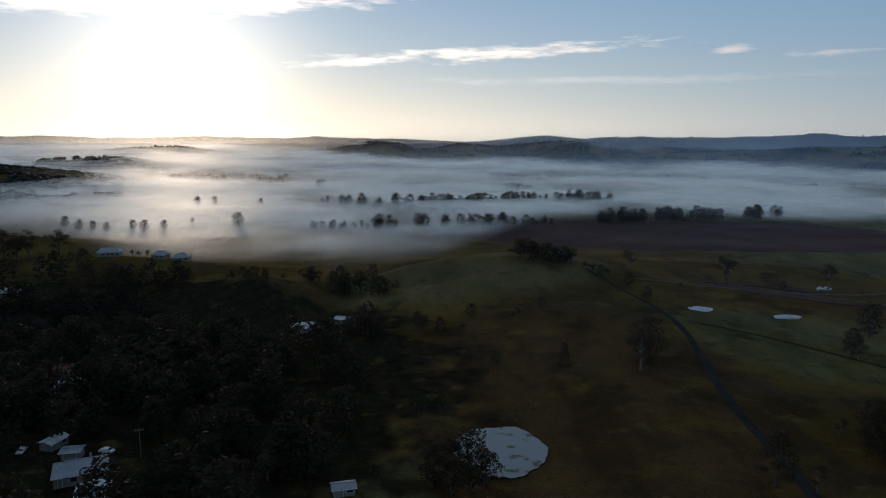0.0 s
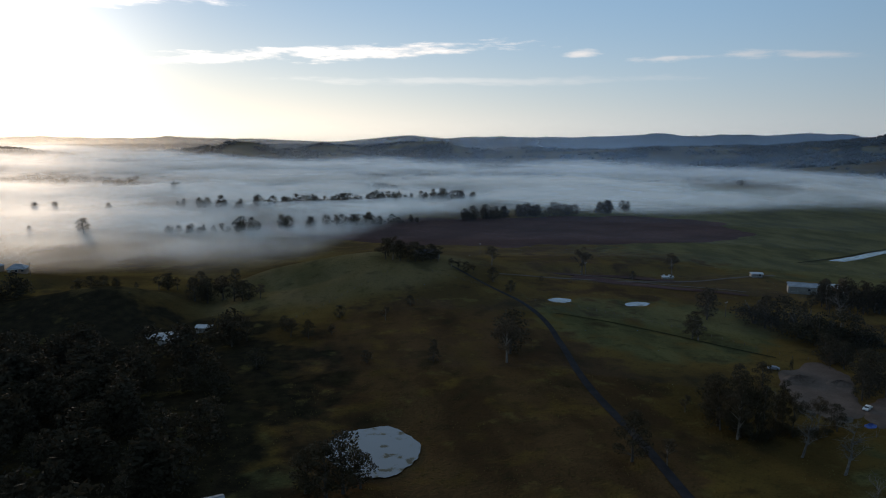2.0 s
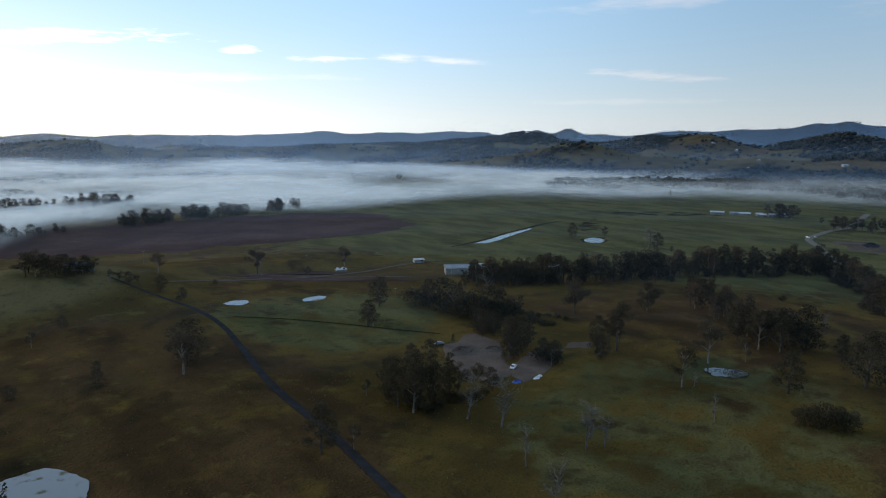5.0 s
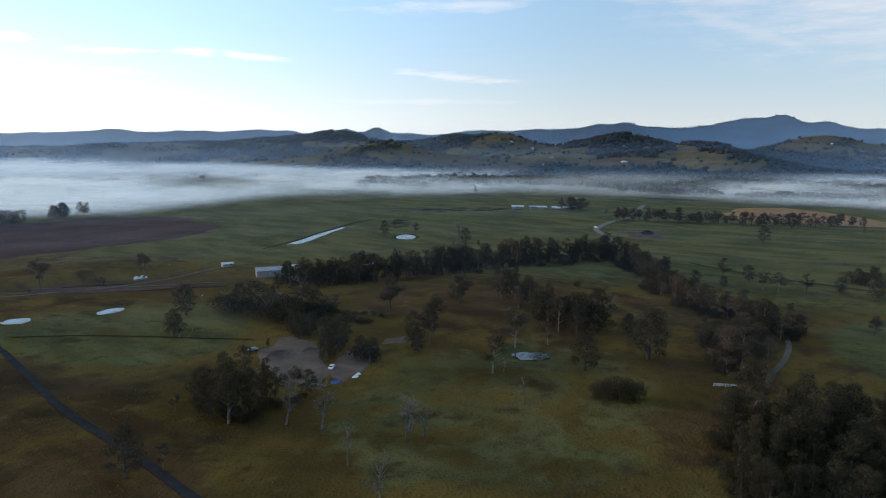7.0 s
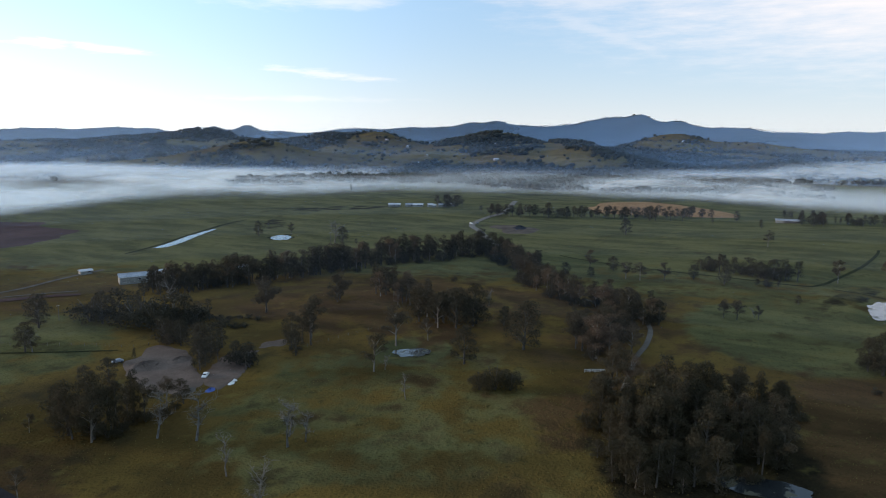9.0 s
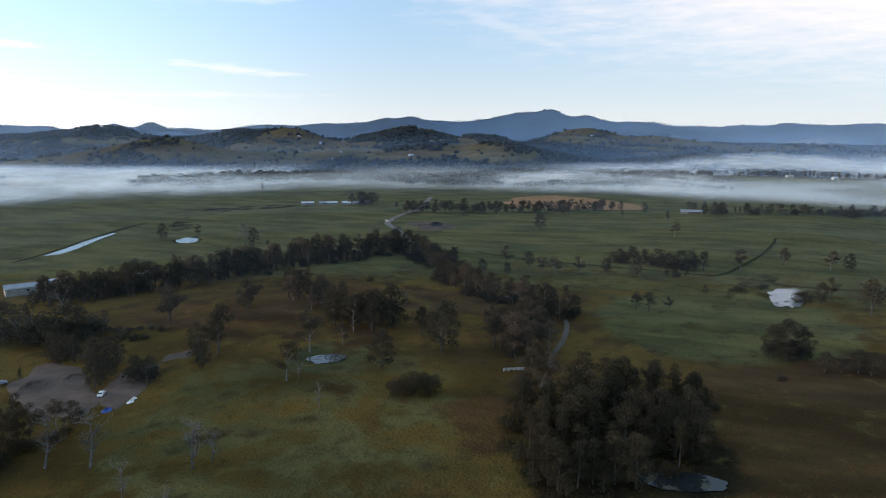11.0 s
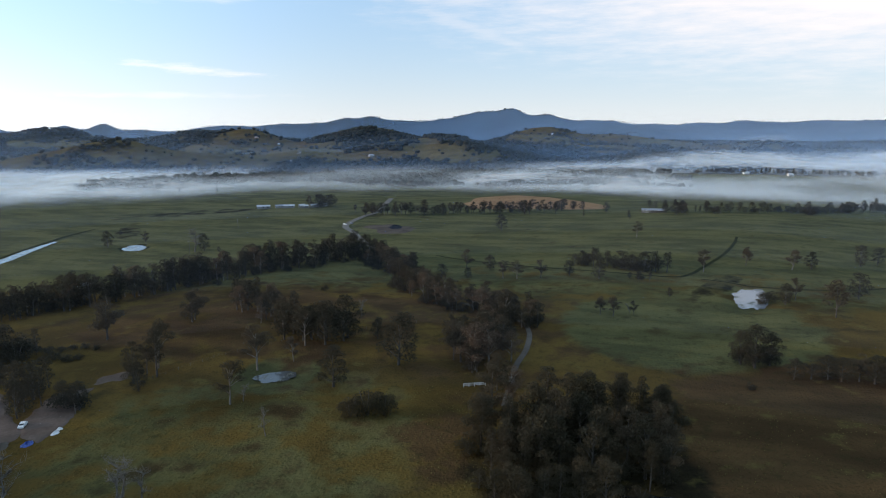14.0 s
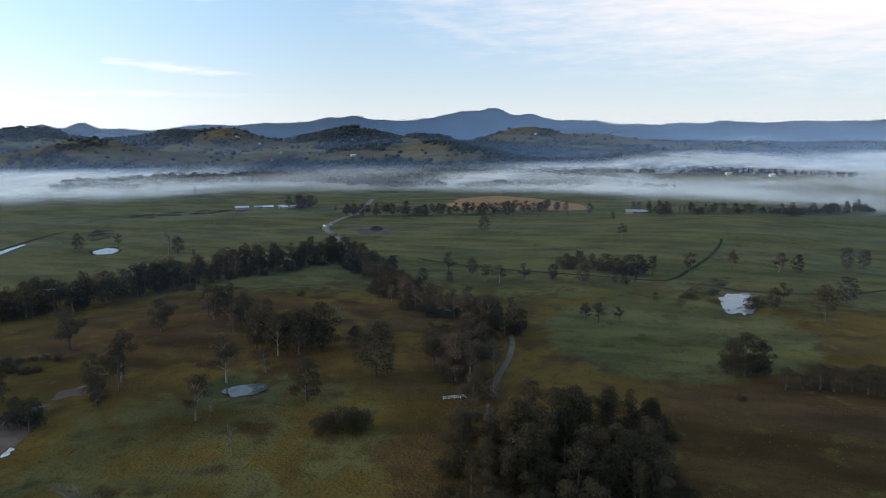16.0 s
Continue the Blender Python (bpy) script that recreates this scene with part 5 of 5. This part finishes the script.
def woods(name, x, y, heights, label, material):
    """Many far tree crowns joined into one mesh."""
    bv, bf = blob()
    gen = np.random.default_rng(len(x))
    z = land(x, y)
    n = len(x)
    scale = np.stack([heights * 0.62 * gen.uniform(0.8, 1.4, n), heights * 0.62 * gen.uniform(0.8, 1.4, n), heights * 0.56], -1)
    jitter = gen.uniform(0.72, 1.28, (n, len(bv), 1))
    co = bv[None] * jitter * scale[:, None] + np.stack([x, y, z + heights * 0.48], -1)[:, None]
    faces = bf[None] + (np.arange(n) * len(bv))[:, None, None]
    data = bpy.data.meshes.new(name)
    co, faces = co.reshape(-1, 3), faces.reshape(-1, 3)
    data.vertices.add(len(co))
    data.vertices.foreach_set("co", co.ravel())
    data.loops.add(faces.size)
    data.loops.foreach_set("vertex_index", faces.ravel())
    data.polygons.add(len(faces))
    data.polygons.foreach_set("loop_start", np.arange(len(faces)) * 3)
    data.polygons.foreach_set("loop_total", np.full(len(faces), 3))
    data.materials.append(material)
    data.update()
    return tagged(new(name, data), label, "woods", kind="stuff")


gen = np.random.default_rng(5)


def scatter(count, near, far, low, high):
    a, r = gen.uniform(radians(low), radians(high), count), np.sqrt(gen.uniform(near * near, far * far, count))
    return r * np.sin(a), r * np.cos(a)


x, y = scatter(50000, 1500, 3400, -45, 118)
keep = wooded(x, y) + 0.12 * gen.random(len(x)) > 0.04
woods("hill_woods", x[keep], y[keep], gen.uniform(5, 11, keep.sum()), "dark eucalypt woods over the far hills", FAR_LEAF)
x, y = scatter(1800, 1650, 3200, 36, 112)
woods("paddock_trees", x, y, gen.uniform(4, 9, len(x)), "scattered trees over the hill paddocks", FAR_LEAF)
x, y = scatter(1500, 1130, 1290, 76, 92)
keep = rough(x, y, 120, 3) + 0.3 * gen.random(len(x)) > 0.2
woods("misty_woods", x[keep], y[keep], gen.uniform(4, 8, keep.sum()), "dark woods under thin mist", FAR_LEAF)
x, y = scatter(44000, 1000, 2200, -45, 118)
r, az = np.hypot(x, y), np.degrees(np.arctan2(x, y))
belt = np.exp(-((r - 1330 - 50 * np.sin(az / 9) - 120 * rough(x, y, 420, 3)) / 95) ** 2) * step(40, 50, az) * (1 - step(90, 96, az))
keep = (r > 1140) & (rough(x, y, 150, 3) + 0.1 * gen.random(len(x)) + 1.25 * belt > 0.28 + 0.22 * (az < 40)) & (bump(x, y, 1345, -150, 1.0, 130, 200, 10) < 0.35)
woods("creek_woods", x[keep], y[keep], gen.uniform(5, 11, keep.sum()), "dark creek woods rising through the mist", FAR_LEAF)
x, y = scatter(11000, 3400, 4900, -45, 118)
woods("range_woods", x, y, gen.uniform(3.5, 6.5, len(x)), "forest on the distant range", FAR_LEAF)


x, y = scatter(5200, 1080, 1750, -42, -24.5)
keep = rough(x, y, 200, 3) > -0.2
woods("spur_woods", x[keep], y[keep], gen.uniform(5, 9, keep.sum()), "dark woods on a low spur in the mist", FAR_LEAF)


# ---- tussocks in the near paddocks ----
def tussocks(name, x, y, sizes, label, material):
    """Low tufts of rank grass, three bent blades each, joined into one mesh."""
    gen_ = np.random.default_rng(len(x) + 3)
    n = len(x)
    base = np.stack([x, y, land(x, y)], -1)
    verts, faces = [], []
    for k in range(3):
        a = gen_.uniform(0, 6.283, n)
        side = np.stack([np.cos(a), np.sin(a), np.zeros(n)], -1) * sizes[:, None] * 0.55
        out = np.stack([-np.sin(a), np.cos(a), np.zeros(n)], -1) * sizes[:, None] * 0.35
        up = np.stack([np.zeros(n), np.zeros(n), sizes], -1)
        verts.append(np.stack([base - side - out * 0.5 - up * 0.1, base + side - out * 0.5 - up * 0.1, base + side * 0.7 + out * 0.4 + up * 0.5, base - side * 0.7 + out * 0.4 + up * 0.45, base + out * 1.2 + up * 0.8], 1))
    co = np.concatenate(verts, 1).reshape(-1, 3)
    first = (np.arange(n * 3) * 5)[:, None]
    quads = [tuple(q) for q in (first + np.array([0, 1, 2, 3]))]
    tris = [tuple(q) for q in (first + np.array([3, 2, 4]))]
    data = bpy.data.meshes.new(name)
    data.from_pydata(co.tolist(), [], quads + tris)
    data.materials.append(material)
    data.update()
    return tagged(new(name, data), label, "grass", kind="stuff")


x, y = scatter(17000, 95, 260, -40, 115)
clump = rough(x, y, 14, 3) + 0.5 * rough(x, y, 70, 2)
keep = (clump + 0.25 * gen.random(len(x)) > 0.12) & (np.abs(x - 96) > 4)
for cx, cy, wide, deep, turn in PONDS.values():
    keep &= bump(x, y, cx, cy, 1.0, wide * 1.3, deep * 1.3, turn) < 0.4
keep &= bump(x, y, 185, 206, 1.0, 28, 32) < 0.35
tussocks("rank_grass", x[keep], y[keep], gen.uniform(0.15, 0.4, keep.sum()), "rank tussocks of dry pasture grass", TUSSOCK)


# ---- buildings ----
def box_mesh(sx, sy, sz, z0=0.0, bevel=0.0):
    bm = bmesh.new()
    bmesh.ops.create_cube(bm, size=1.0)
    bmesh.ops.scale(bm, vec=(sx, sy, sz), verts=bm.verts)
    bmesh.ops.translate(bm, vec=(0, 0, z0 + sz / 2), verts=bm.verts)
    if bevel:
        bmesh.ops.bevel(bm, geom=bm.edges[:], offset=bevel, segments=2, affect="EDGES")
    v, f = [p.co[:] for p in bm.verts], [[q.index for q in p.verts] for p in bm.faces]
    bm.free()
    return v, f


def moved(verts, x=0.0, y=0.0, z=0.0, turn=0.0):
    c, s = math.cos(radians(turn)), math.sin(radians(turn))
    return [(x + v[0] * c - v[1] * s, y + v[0] * s + v[1] * c, z + v[2]) for v in verts]


def gable_roof(length, width, eave, ridge, over=0.5, hip=0.0, thick=0.18):
    """A corrugated roof with two slopes, or four with hip above nought; the sheets have ribs."""
    hl, hw = length / 2 + over, width / 2 + over
    verts, faces = [], []

    def sheet(a, b, c, d):
        """A ribbed sheet with eave a-b and ridge d-c."""
        a, b, c, d = map(Vector, (a, b, c, d))
        count = max(4, int((b - a).length / 0.8))
        first = len(verts)
        for k in range(count + 1):
            t = k / count
            up = Vector((0, 0, 0.07 if k % 2 else 0.0))
            verts.extend([a.lerp(b, t) + up, d.lerp(c, t) + up, a.lerp(b, t) + up - Vector((0, 0, thick))])
        for k in range(count):
            q = first + k * 3
            faces.append((q, q + 3, q + 4, q + 1))
            faces.append((q + 2, q + 5, q + 3, q))

    h = hip * hw
    sheet((-hl, -hw, eave), (hl, -hw, eave), (hl - h, 0, ridge), (-hl + h, 0, ridge))
    sheet((hl, hw, eave), (-hl, hw, eave), (-hl + h, 0, ridge), (hl - h, 0, ridge))
    if hip:
        sheet((hl, -hw, eave), (hl, hw, eave), (hl - h, 0.01, ridge), (hl - h, -0.01, ridge))
        sheet((-hl, hw, eave), (-hl, -hw, eave), (-hl + h, -0.01, ridge), (-hl + h, 0.01, ridge))
    return verts, faces


def gable_walls(length, width, eave, ridge, hip):
    hl, hw = length / 2, width / 2
    v = [(-hl, -hw, -1.2), (hl, -hw, -1.2), (hl, hw, -1.2), (-hl, hw, -1.2), (-hl, -hw, eave), (hl, -hw, eave), (hl, hw, eave), (-hl, hw, eave)]
    f = [(0, 1, 5, 4), (2, 3, 7, 6)]
    if hip:
        f += [(1, 2, 6, 5), (3, 0, 4, 7)]
    else:
        v += [(hl, 0, ridge - 0.25), (-hl, 0, ridge - 0.25)]
        f += [(1, 2, 6, 8, 5), (3, 0, 4, 9, 7)]
    return v, f


def building(name, x, y, turn, length, width, eave, ridge, roof, wall, label, category, hip=0.0, openings=3, doors=1, chimney=False, dz=0.0):
    """A house or shed: walls, roof, framed windows and doors along both sides."""
    root = new(name)
    root.matrix_basis = pose(x, y, float(land(x, y)) + 0.1 + dz, 0, 0, turn)
    part("wall", *gable_walls(length, width, eave, ridge, hip), wall, root)
    part("roof", *gable_roof(length, width, eave, ridge, 0.5, hip), roof, root)
    cap_v, cap_f = box_mesh(length + 0.8 - hip * width, 0.35, 0.12, ridge + 0.0)
    part("ridge_cap", cap_v, cap_f, roof, root)
    for side in (-1, 1):
        gutter, gf = box_mesh(length + 1.0, 0.14, 0.14, eave - 0.16, 0.02)
        part("gutter", moved(gutter, 0, side * (width / 2 + 0.57)), gf, WHITE_PAINT, root)
        for k in range(openings):
            px = -length / 2 + length * (k + 0.5) / openings
            is_door = side < 0 and k < doors
            w, h, z = (1.0, 2.05, 0.0) if is_door else (1.5, 1.2, 0.95)
            if category == "shed" and is_door:
                w, h = min(3.2, length / openings * 0.8), min(eave - 0.4, 3.0)
            fv, ff = box_mesh(w + 0.16, 0.10, h + 0.14, z - 0.05)
            frame_ob = part("door" if is_door else "window", moved(fv, px, side * (width / 2 + 0.03)), ff, WHITE_PAINT, root)
            pv, pf = box_mesh(w, 0.06, h, z)
            part("panel" if is_door else "pane", moved(pv, px, side * (width / 2 + 0.07)), pf, BOARD if is_door else DARK_GLASS, frame_ob)
    if chimney:
        cv, cf = box_mesh(0.6, 0.6, 1.8, ridge - 0.8, 0.04)
        part("chimney", moved(cv, length * 0.2, 0.4), cf, BRICKWORK, root)
    return tagged(root, label, category)


def car(x, y, turn, paint, label):
    root = new("car")
    root.matrix_basis = pose(x, y, float(land(x, y)) + 0.06, 0, 0, turn)
    profile = [(-2.1, 0.35), (-2.15, 0.8), (-1.9, 0.95), (-1.3, 1.0), (-0.8, 1.45), (0.9, 1.48), (1.6, 1.0), (2.1, 0.9), (2.15, 0.4)]
    v = [(px, s * (0.85 if pz < 1.2 else 0.68), pz) for s in (-1, 1) for px, pz in profile]
    n = len(profile)
    f = [tuple(range(n)), tuple(range(2 * n - 1, n - 1, -1))] + [(k, n + k, n + (k + 1) % n, (k + 1) % n) for k in range(n)]
    part("body", v, f, paint, root)
    part("windscreen", [(-0.86, -0.64, 1.43), (-1.29, -0.72, 1.06), (-1.29, 0.72, 1.06), (-0.86, 0.64, 1.43), (-0.9, -0.62, 1.47), (-1.33, -0.7, 1.08), (-1.33, 0.7, 1.08), (-0.9, 0.62, 1.47)],
         [(0, 1, 2, 3), (7, 6, 5, 4), (0, 4, 5, 1), (1, 5, 6, 2), (2, 6, 7, 3), (3, 7, 4, 0)], DARK_GLASS, root)
    for wx in (-1.35, 1.35):
        for wy in (-0.82, 0.82):
            tv, tf = [], []
            tube(tv, tf, [(wx, wy - 0.1, 0.32), (wx, wy + 0.1, 0.32)], (0.33, 0.33), 14)
            tf.append(tuple(range(13, -1, -1)))
            part("wheel", tv, tf, RUBBER, root)
    return tagged(root, label, "car")


# the farmhouse below, with its sheds
building("farmhouse", -95, 173, 25, 12.5, 9, 2.7, 4.8, STEEL_ROOF, BOARD, "weatherboard farmhouse with a blue-grey steel hip roof", "house", 0.7, 4, 1, True)
building("house_wing", -86, 161, 112, 9, 7, 2.7, 4.6, WHITE_ROOF, BOARD, "house wing with a pale steel roof", "house", 0.6, 2, 1)
building("garden_shed", -112, 191, 75, 6.5, 4, 2.3, 2.9, WHITE_ROOF, BOARD, "small shed with a white steel roof", "shed", 0.0, 2, 1)
building("carport", -103, 184, 10, 5, 4, 2.3, 2.7, STEEL_ROOF, BOARD, "low grey carport beside the farmhouse", "shed", 0.0, 1, 1)
building("red_shed", -148, 256, 4, 17, 7, 3.0, 4.2, RED_ROOF, RED_ROOF, "long rust-red shed under the trees", "shed", 0.0, 4, 2)
building("grey_shed", -133, 238, 20, 11, 8, 3.0, 4.4, STEEL_ROOF, BOARD, "grey steel shed under the trees", "shed", 0.0, 3, 1)
building("open_shed", -108, 240, -10, 8, 6, 2.8, 3.8, STEEL_ROOF, BOARD, "small grey shed among trees", "shed", 0.0, 2, 1)
building("low_shed", -25, 166, 15, 5.5, 3.6, 2.1, 2.8, STEEL_ROOF, BOARD, "low shed with a pale roof at the gully", "shed", 0.0, 2, 1)
car(-95, 187, 170, WHITE_PAINT, "white car parked beside the farmhouse")
car(-119, 187, 100, WHITE_PAINT, "white car parked under the trees")
# houses on and under the ridge
building("ridge_house", -220, 457, 12, 14, 8, 2.7, 4.8, STEEL_ROOF, BOARD, "long pale house with a grey roof on the ridge", "house", 0.6, 5, 1)
building("ridge_house", -187, 459, -10, 9, 8, 2.7, 5.4, STEEL_ROOF, BRICKWORK, "dark hip-roofed house on the ridge", "house", 0.9, 3, 1)
building("ridge_house", -174, 461, 8, 10, 8, 2.7, 5.4, STEEL_ROOF, BRICKWORK, "dark hip-roofed house on the ridge", "house", 0.9, 3, 1)
building("slope_house", -236, 373, 30, 11, 8, 2.7, 4.8, STEEL_ROOF, BOARD, "blue-grey house on the wooded slope", "house", 0.6, 4, 1)
building("gully_house", -63, 326, 20, 9.5, 7, 2.7, 4.6, WHITE_ROOF, BOARD, "white house with a pale roof in the gully", "house", 0.0, 4, 1)
building("gully_shed", -69, 337, 12, 12, 6, 2.6, 3.6, WHITE_ROOF, BOARD, "pale-roofed shed behind the gully house", "shed", 0.0, 3, 1)
building("gully_shed", -50, 343, -15, 7, 5, 2.4, 3.3, WHITE_ROOF, BOARD, "small pale-roofed shed behind the gully house", "shed", 0.0, 2, 1)
building("crest_house", 72, 424, 8, 14, 9, 2.6, 4.4, BLUE_ROOF, BOARD, "house hidden in the trees on the crest", "house", 0.6, 4, 1)
# farm buildings on the flats
building("long_shed", 286, 353, -32, 22, 9, 3.2, 4.8, STEEL_ROOF, BOARD, "long shed with a blue-grey steel roof", "shed", 0.0, 5, 2, dz=1.2)
building("farm_shed", 300, 348, -30, 12, 9, 3.4, 4.6, WHITE_ROOF, BOARD, "open farm shed with a pale roof", "shed", 0.0, 3, 2, dz=1.0)
building("hay_shed", 286, 402, -20, 7, 4.5, 2.2, 2.9, WHITE_ROOF, BOARD, "small white shed beside the earth road", "shed", 0.0, 2, 1)
building("pump_shed", 227, 409, -10, 7, 3, 1.3, 1.7, WHITE_ROOF, BOARD, "low white shed in the field", "shed", 0.0, 2, 1)
building("creek_shed", 341, 321, -40, 8, 5, 3, 3.8, WHITE_ROOF, BOARD, "small pale-roofed shed behind the creek trees", "shed", 0.0, 2, 1)
for x, y, turn, length, wide, roof in ((757, 457, -60, 15, 6, WHITE_ROOF), (766, 441, -52, 9, 6, STEEL_ROOF), (770, 430, -64, 12, 7, WHITE_ROOF), (778, 417, -40, 7, 6, WHITE_ROOF),
                                        (772, 409, -66, 6, 5, WHITE_ROOF), (785, 404, -50, 10, 7, STEEL_ROOF), (797, 397, -70, 9, 6, WHITE_ROOF)):
    building("dairy_shed", x, y, turn, length, wide, 2.6, 3.8, roof, BOARD, "pale-roofed dairy shed at the far farm", "shed", 0.0, 3, 1)
building("stable", 798, 12, -84, 22, 8, 2.6, 3.9, STEEL_ROOF, POST_WOOD, "long stable with a bluish white roof", "shed", 0.0, 6, 2)
building("far_house", 1346, -205, -70, 9, 7, 3, 5, WHITE_ROOF, WHITE_PAINT, "small white house beyond the mist", "house", 0.5, 4, 1)
building("far_house", 1399, -141, -70, 10, 7, 3, 5, WHITE_ROOF, WHITE_PAINT, "small white house beyond the mist", "house", 0.5, 4, 1)


# small houses and sheds far off on the hill paddocks
for k in range(16):
    a, d = radians(rng.uniform(32, 94)), rng.uniform(1780, 2550)
    building("hill_house", d * math.sin(a), d * math.cos(a), rng.uniform(0, 180), rng.uniform(9, 15), rng.uniform(7, 9), 2.8, 4.8, WHITE_ROOF if k % 3 else STEEL_ROOF, BOARD if k % 2 else BRICKWORK,
             "small farmhouse far off on the hill paddocks", "house", 0.5 if k % 2 else 0.0, 2, 1)


# ---- yard clutter, gate, fences, poles ----
def heap(name, x, y, wide, deep, high, turn, material, label, category):
    gen_ = np.random.default_rng(int(abs(x * 7 + y)))
    verts, faces = outline_rings(oval(x, y, wide, deep, turn, 0.3), lambda px, py: land(px, py) - 0.1 + high * np.clip(1.15 - np.hypot((px - x) / wide, (py - y) / deep), 0, 1) * (0.8 + 0.4 * gen_.random(len(px))), 6)
    return tagged(new(name, mesh_of(name, verts, faces, material)), label, category)


heap("spoil_heap", 640, 244, 10, 7, 3.0, 20, ASPHALT, "dark spoil heap on bare earth", "heap")
heap("gravel_heap", 178, 221, 8, 5, 1.8, 30, DIRT, "heap of quarried gravel", "heap")
heap("gravel_heap", 190, 214, 5, 4, 1.5, 0, DIRT, "heap of quarried gravel", "heap")
heap("rubble_heap", 168, 186, 4.5, 2.6, 0.9, 40, GRAVEL, "heap of pale rubble", "heap")
heap("tarp_heap", 172, 179.5, 2.4, 1.5, 1.0, 25, BLUE_PLASTIC, "crumpled blue tarpaulin over a pile", "tarpaulin")
heap("sack_heap", 180, 177.3, 1.5, 1.0, 0.9, 0, WHITE_PAINT, "white bulk sacks beside the yard", "sacks")
heap("sack_heap", 182.5, 178.2, 1.2, 0.9, 0.8, 0, WHITE_PAINT, "white bulk sacks beside the yard", "sacks")
car(181, 191, 30, WHITE_PAINT, "white utility car parked in the dirt yard")
car(176.5, 233, -30, STEEL_ROOF, "grey car parked at the edge of the yard")
car(648, 300, 60, WHITE_PAINT, "white vehicle beside the gravel road")
car(655, 296, 40, STEEL_ROOF, "dark vehicle beside the gravel road")


def cylinder(x, y, radius, z0, z1, sides=12):
    v, f = [], []
    tube(v, f, [(x, y, z0), (x, y, z1)], (radius, radius), sides)
    f.append(tuple(range(sides - 1, -1, -1)))
    return v, f


def rail_fence(name, a, b, posts, label):
    """A white post and rail fence with a gate in it."""
    root = new(name)
    turn = math.degrees(math.atan2(b[1] - a[1], b[0] - a[0]))
    root.matrix_basis = pose(a[0], a[1], float(land(*a)), 0, 0, turn)
    length = math.hypot(b[0] - a[0], b[1] - a[1])
    for k in range(posts):
        v, f = box_mesh(0.16, 0.16, 1.5, -0.2, 0.01)
        part("post", moved(v, length * k / (posts - 1)), f, WHITE_PAINT, root)
    for z in (0.45, 0.85, 1.2):
        v, f = box_mesh(length, 0.06, 0.14, z)
        part("rail", moved(v, length / 2, 0.11), f, WHITE_PAINT, root)
    return tagged(root, label, "fence")


rail_fence("entrance_fence", (249, 67.5), (252.6, 60.5), 5, "white post and rail fence beside the track")


def wire_fence(line, label, spacing=5.0):
    """Weathered posts with three strained wires."""
    root = new("wire_fence")
    tops, k = [], 0
    for (x0, y0), (x1, y1) in zip(line, line[1:]):
        n = max(1, round(math.hypot(x1 - x0, y1 - y0) / spacing))
        for i in range(n):
            tops.append((x0 + (x1 - x0) * i / n, y0 + (y1 - y0) * i / n))
    tops.append(line[-1])
    x, y = tops[0]
    root.matrix_basis = pose(x, y, float(land(x, y)))
    base = root.matrix_basis.translation
    v, f = cylinder(0, 0, 0.09, -0.3, 1.3, 7)
    data = mesh_of("post", v, f, POST_WOOD, True)
    for px, py in tops:
        post = new("post", data)
        post.parent = root
        post.matrix_basis = pose(px - base.x, py - base.y, float(land(px, py)) - base.z, rng.uniform(-4, 4), rng.uniform(-4, 4), 0)
    for h in (0.5, 0.85, 1.2):
        v, f = [], []
        tube(v, f, [(px - base.x, py - base.y, float(land(px, py)) - base.z + h) for px, py in tops], [0.008] * len(tops), 4)
        part("wire", v, f, POST_WOOD, root)
    return tagged(root, label, "fence")


wire_fence(((112, 345), (132, 334), (164, 298), (193, 244), (203, 238)), "old post and wire fence across the green paddock")
wire_fence(((49, 395), (70, 392), (98, 372)), "old post and wire fence over the hill")
wire_fence(((-10, 340), (20, 372), (48, 396)), "old post and wire fence over the hill")
wire_fence(((220, 180), (250, 170), (285, 150), (320, 110)), "old post and wire fence through the creek paddock")


def power_pole(x, y, high):
    root = new("power_pole")
    root.matrix_basis = pose(x, y, float(land(x, y)), 0, 0, 25)
    v, f = [], []
    tube(v, f, [(0, 0, -0.5), (0, 0, high)], (0.17, 0.12), 10)
    part("pole", v, f, POST_WOOD, root, smooth=True)
    v, f = box_mesh(2.4, 0.12, 0.16, high - 0.9, 0.01)
    part("crossarm", v, f, POST_WOOD, root)
    for k in (-1.05, -0.4, 0.4, 1.05):
        part("insulator", *cylinder(k, 0, 0.06, high - 0.74, high - 0.5, 8), WHITE_PAINT, root)
    return tagged(root, "weathered wooden power pole with a crossarm", "power pole", group="power poles")


for x, y, high in ((600, 389, 9), (462, 340, 11), (172, 412, 10), (-84, 184, 9), (-141, 250, 9), (-165, 455, 8), (130, 520, 9), (205, 310, 8)):
    power_pole(x, y, high)
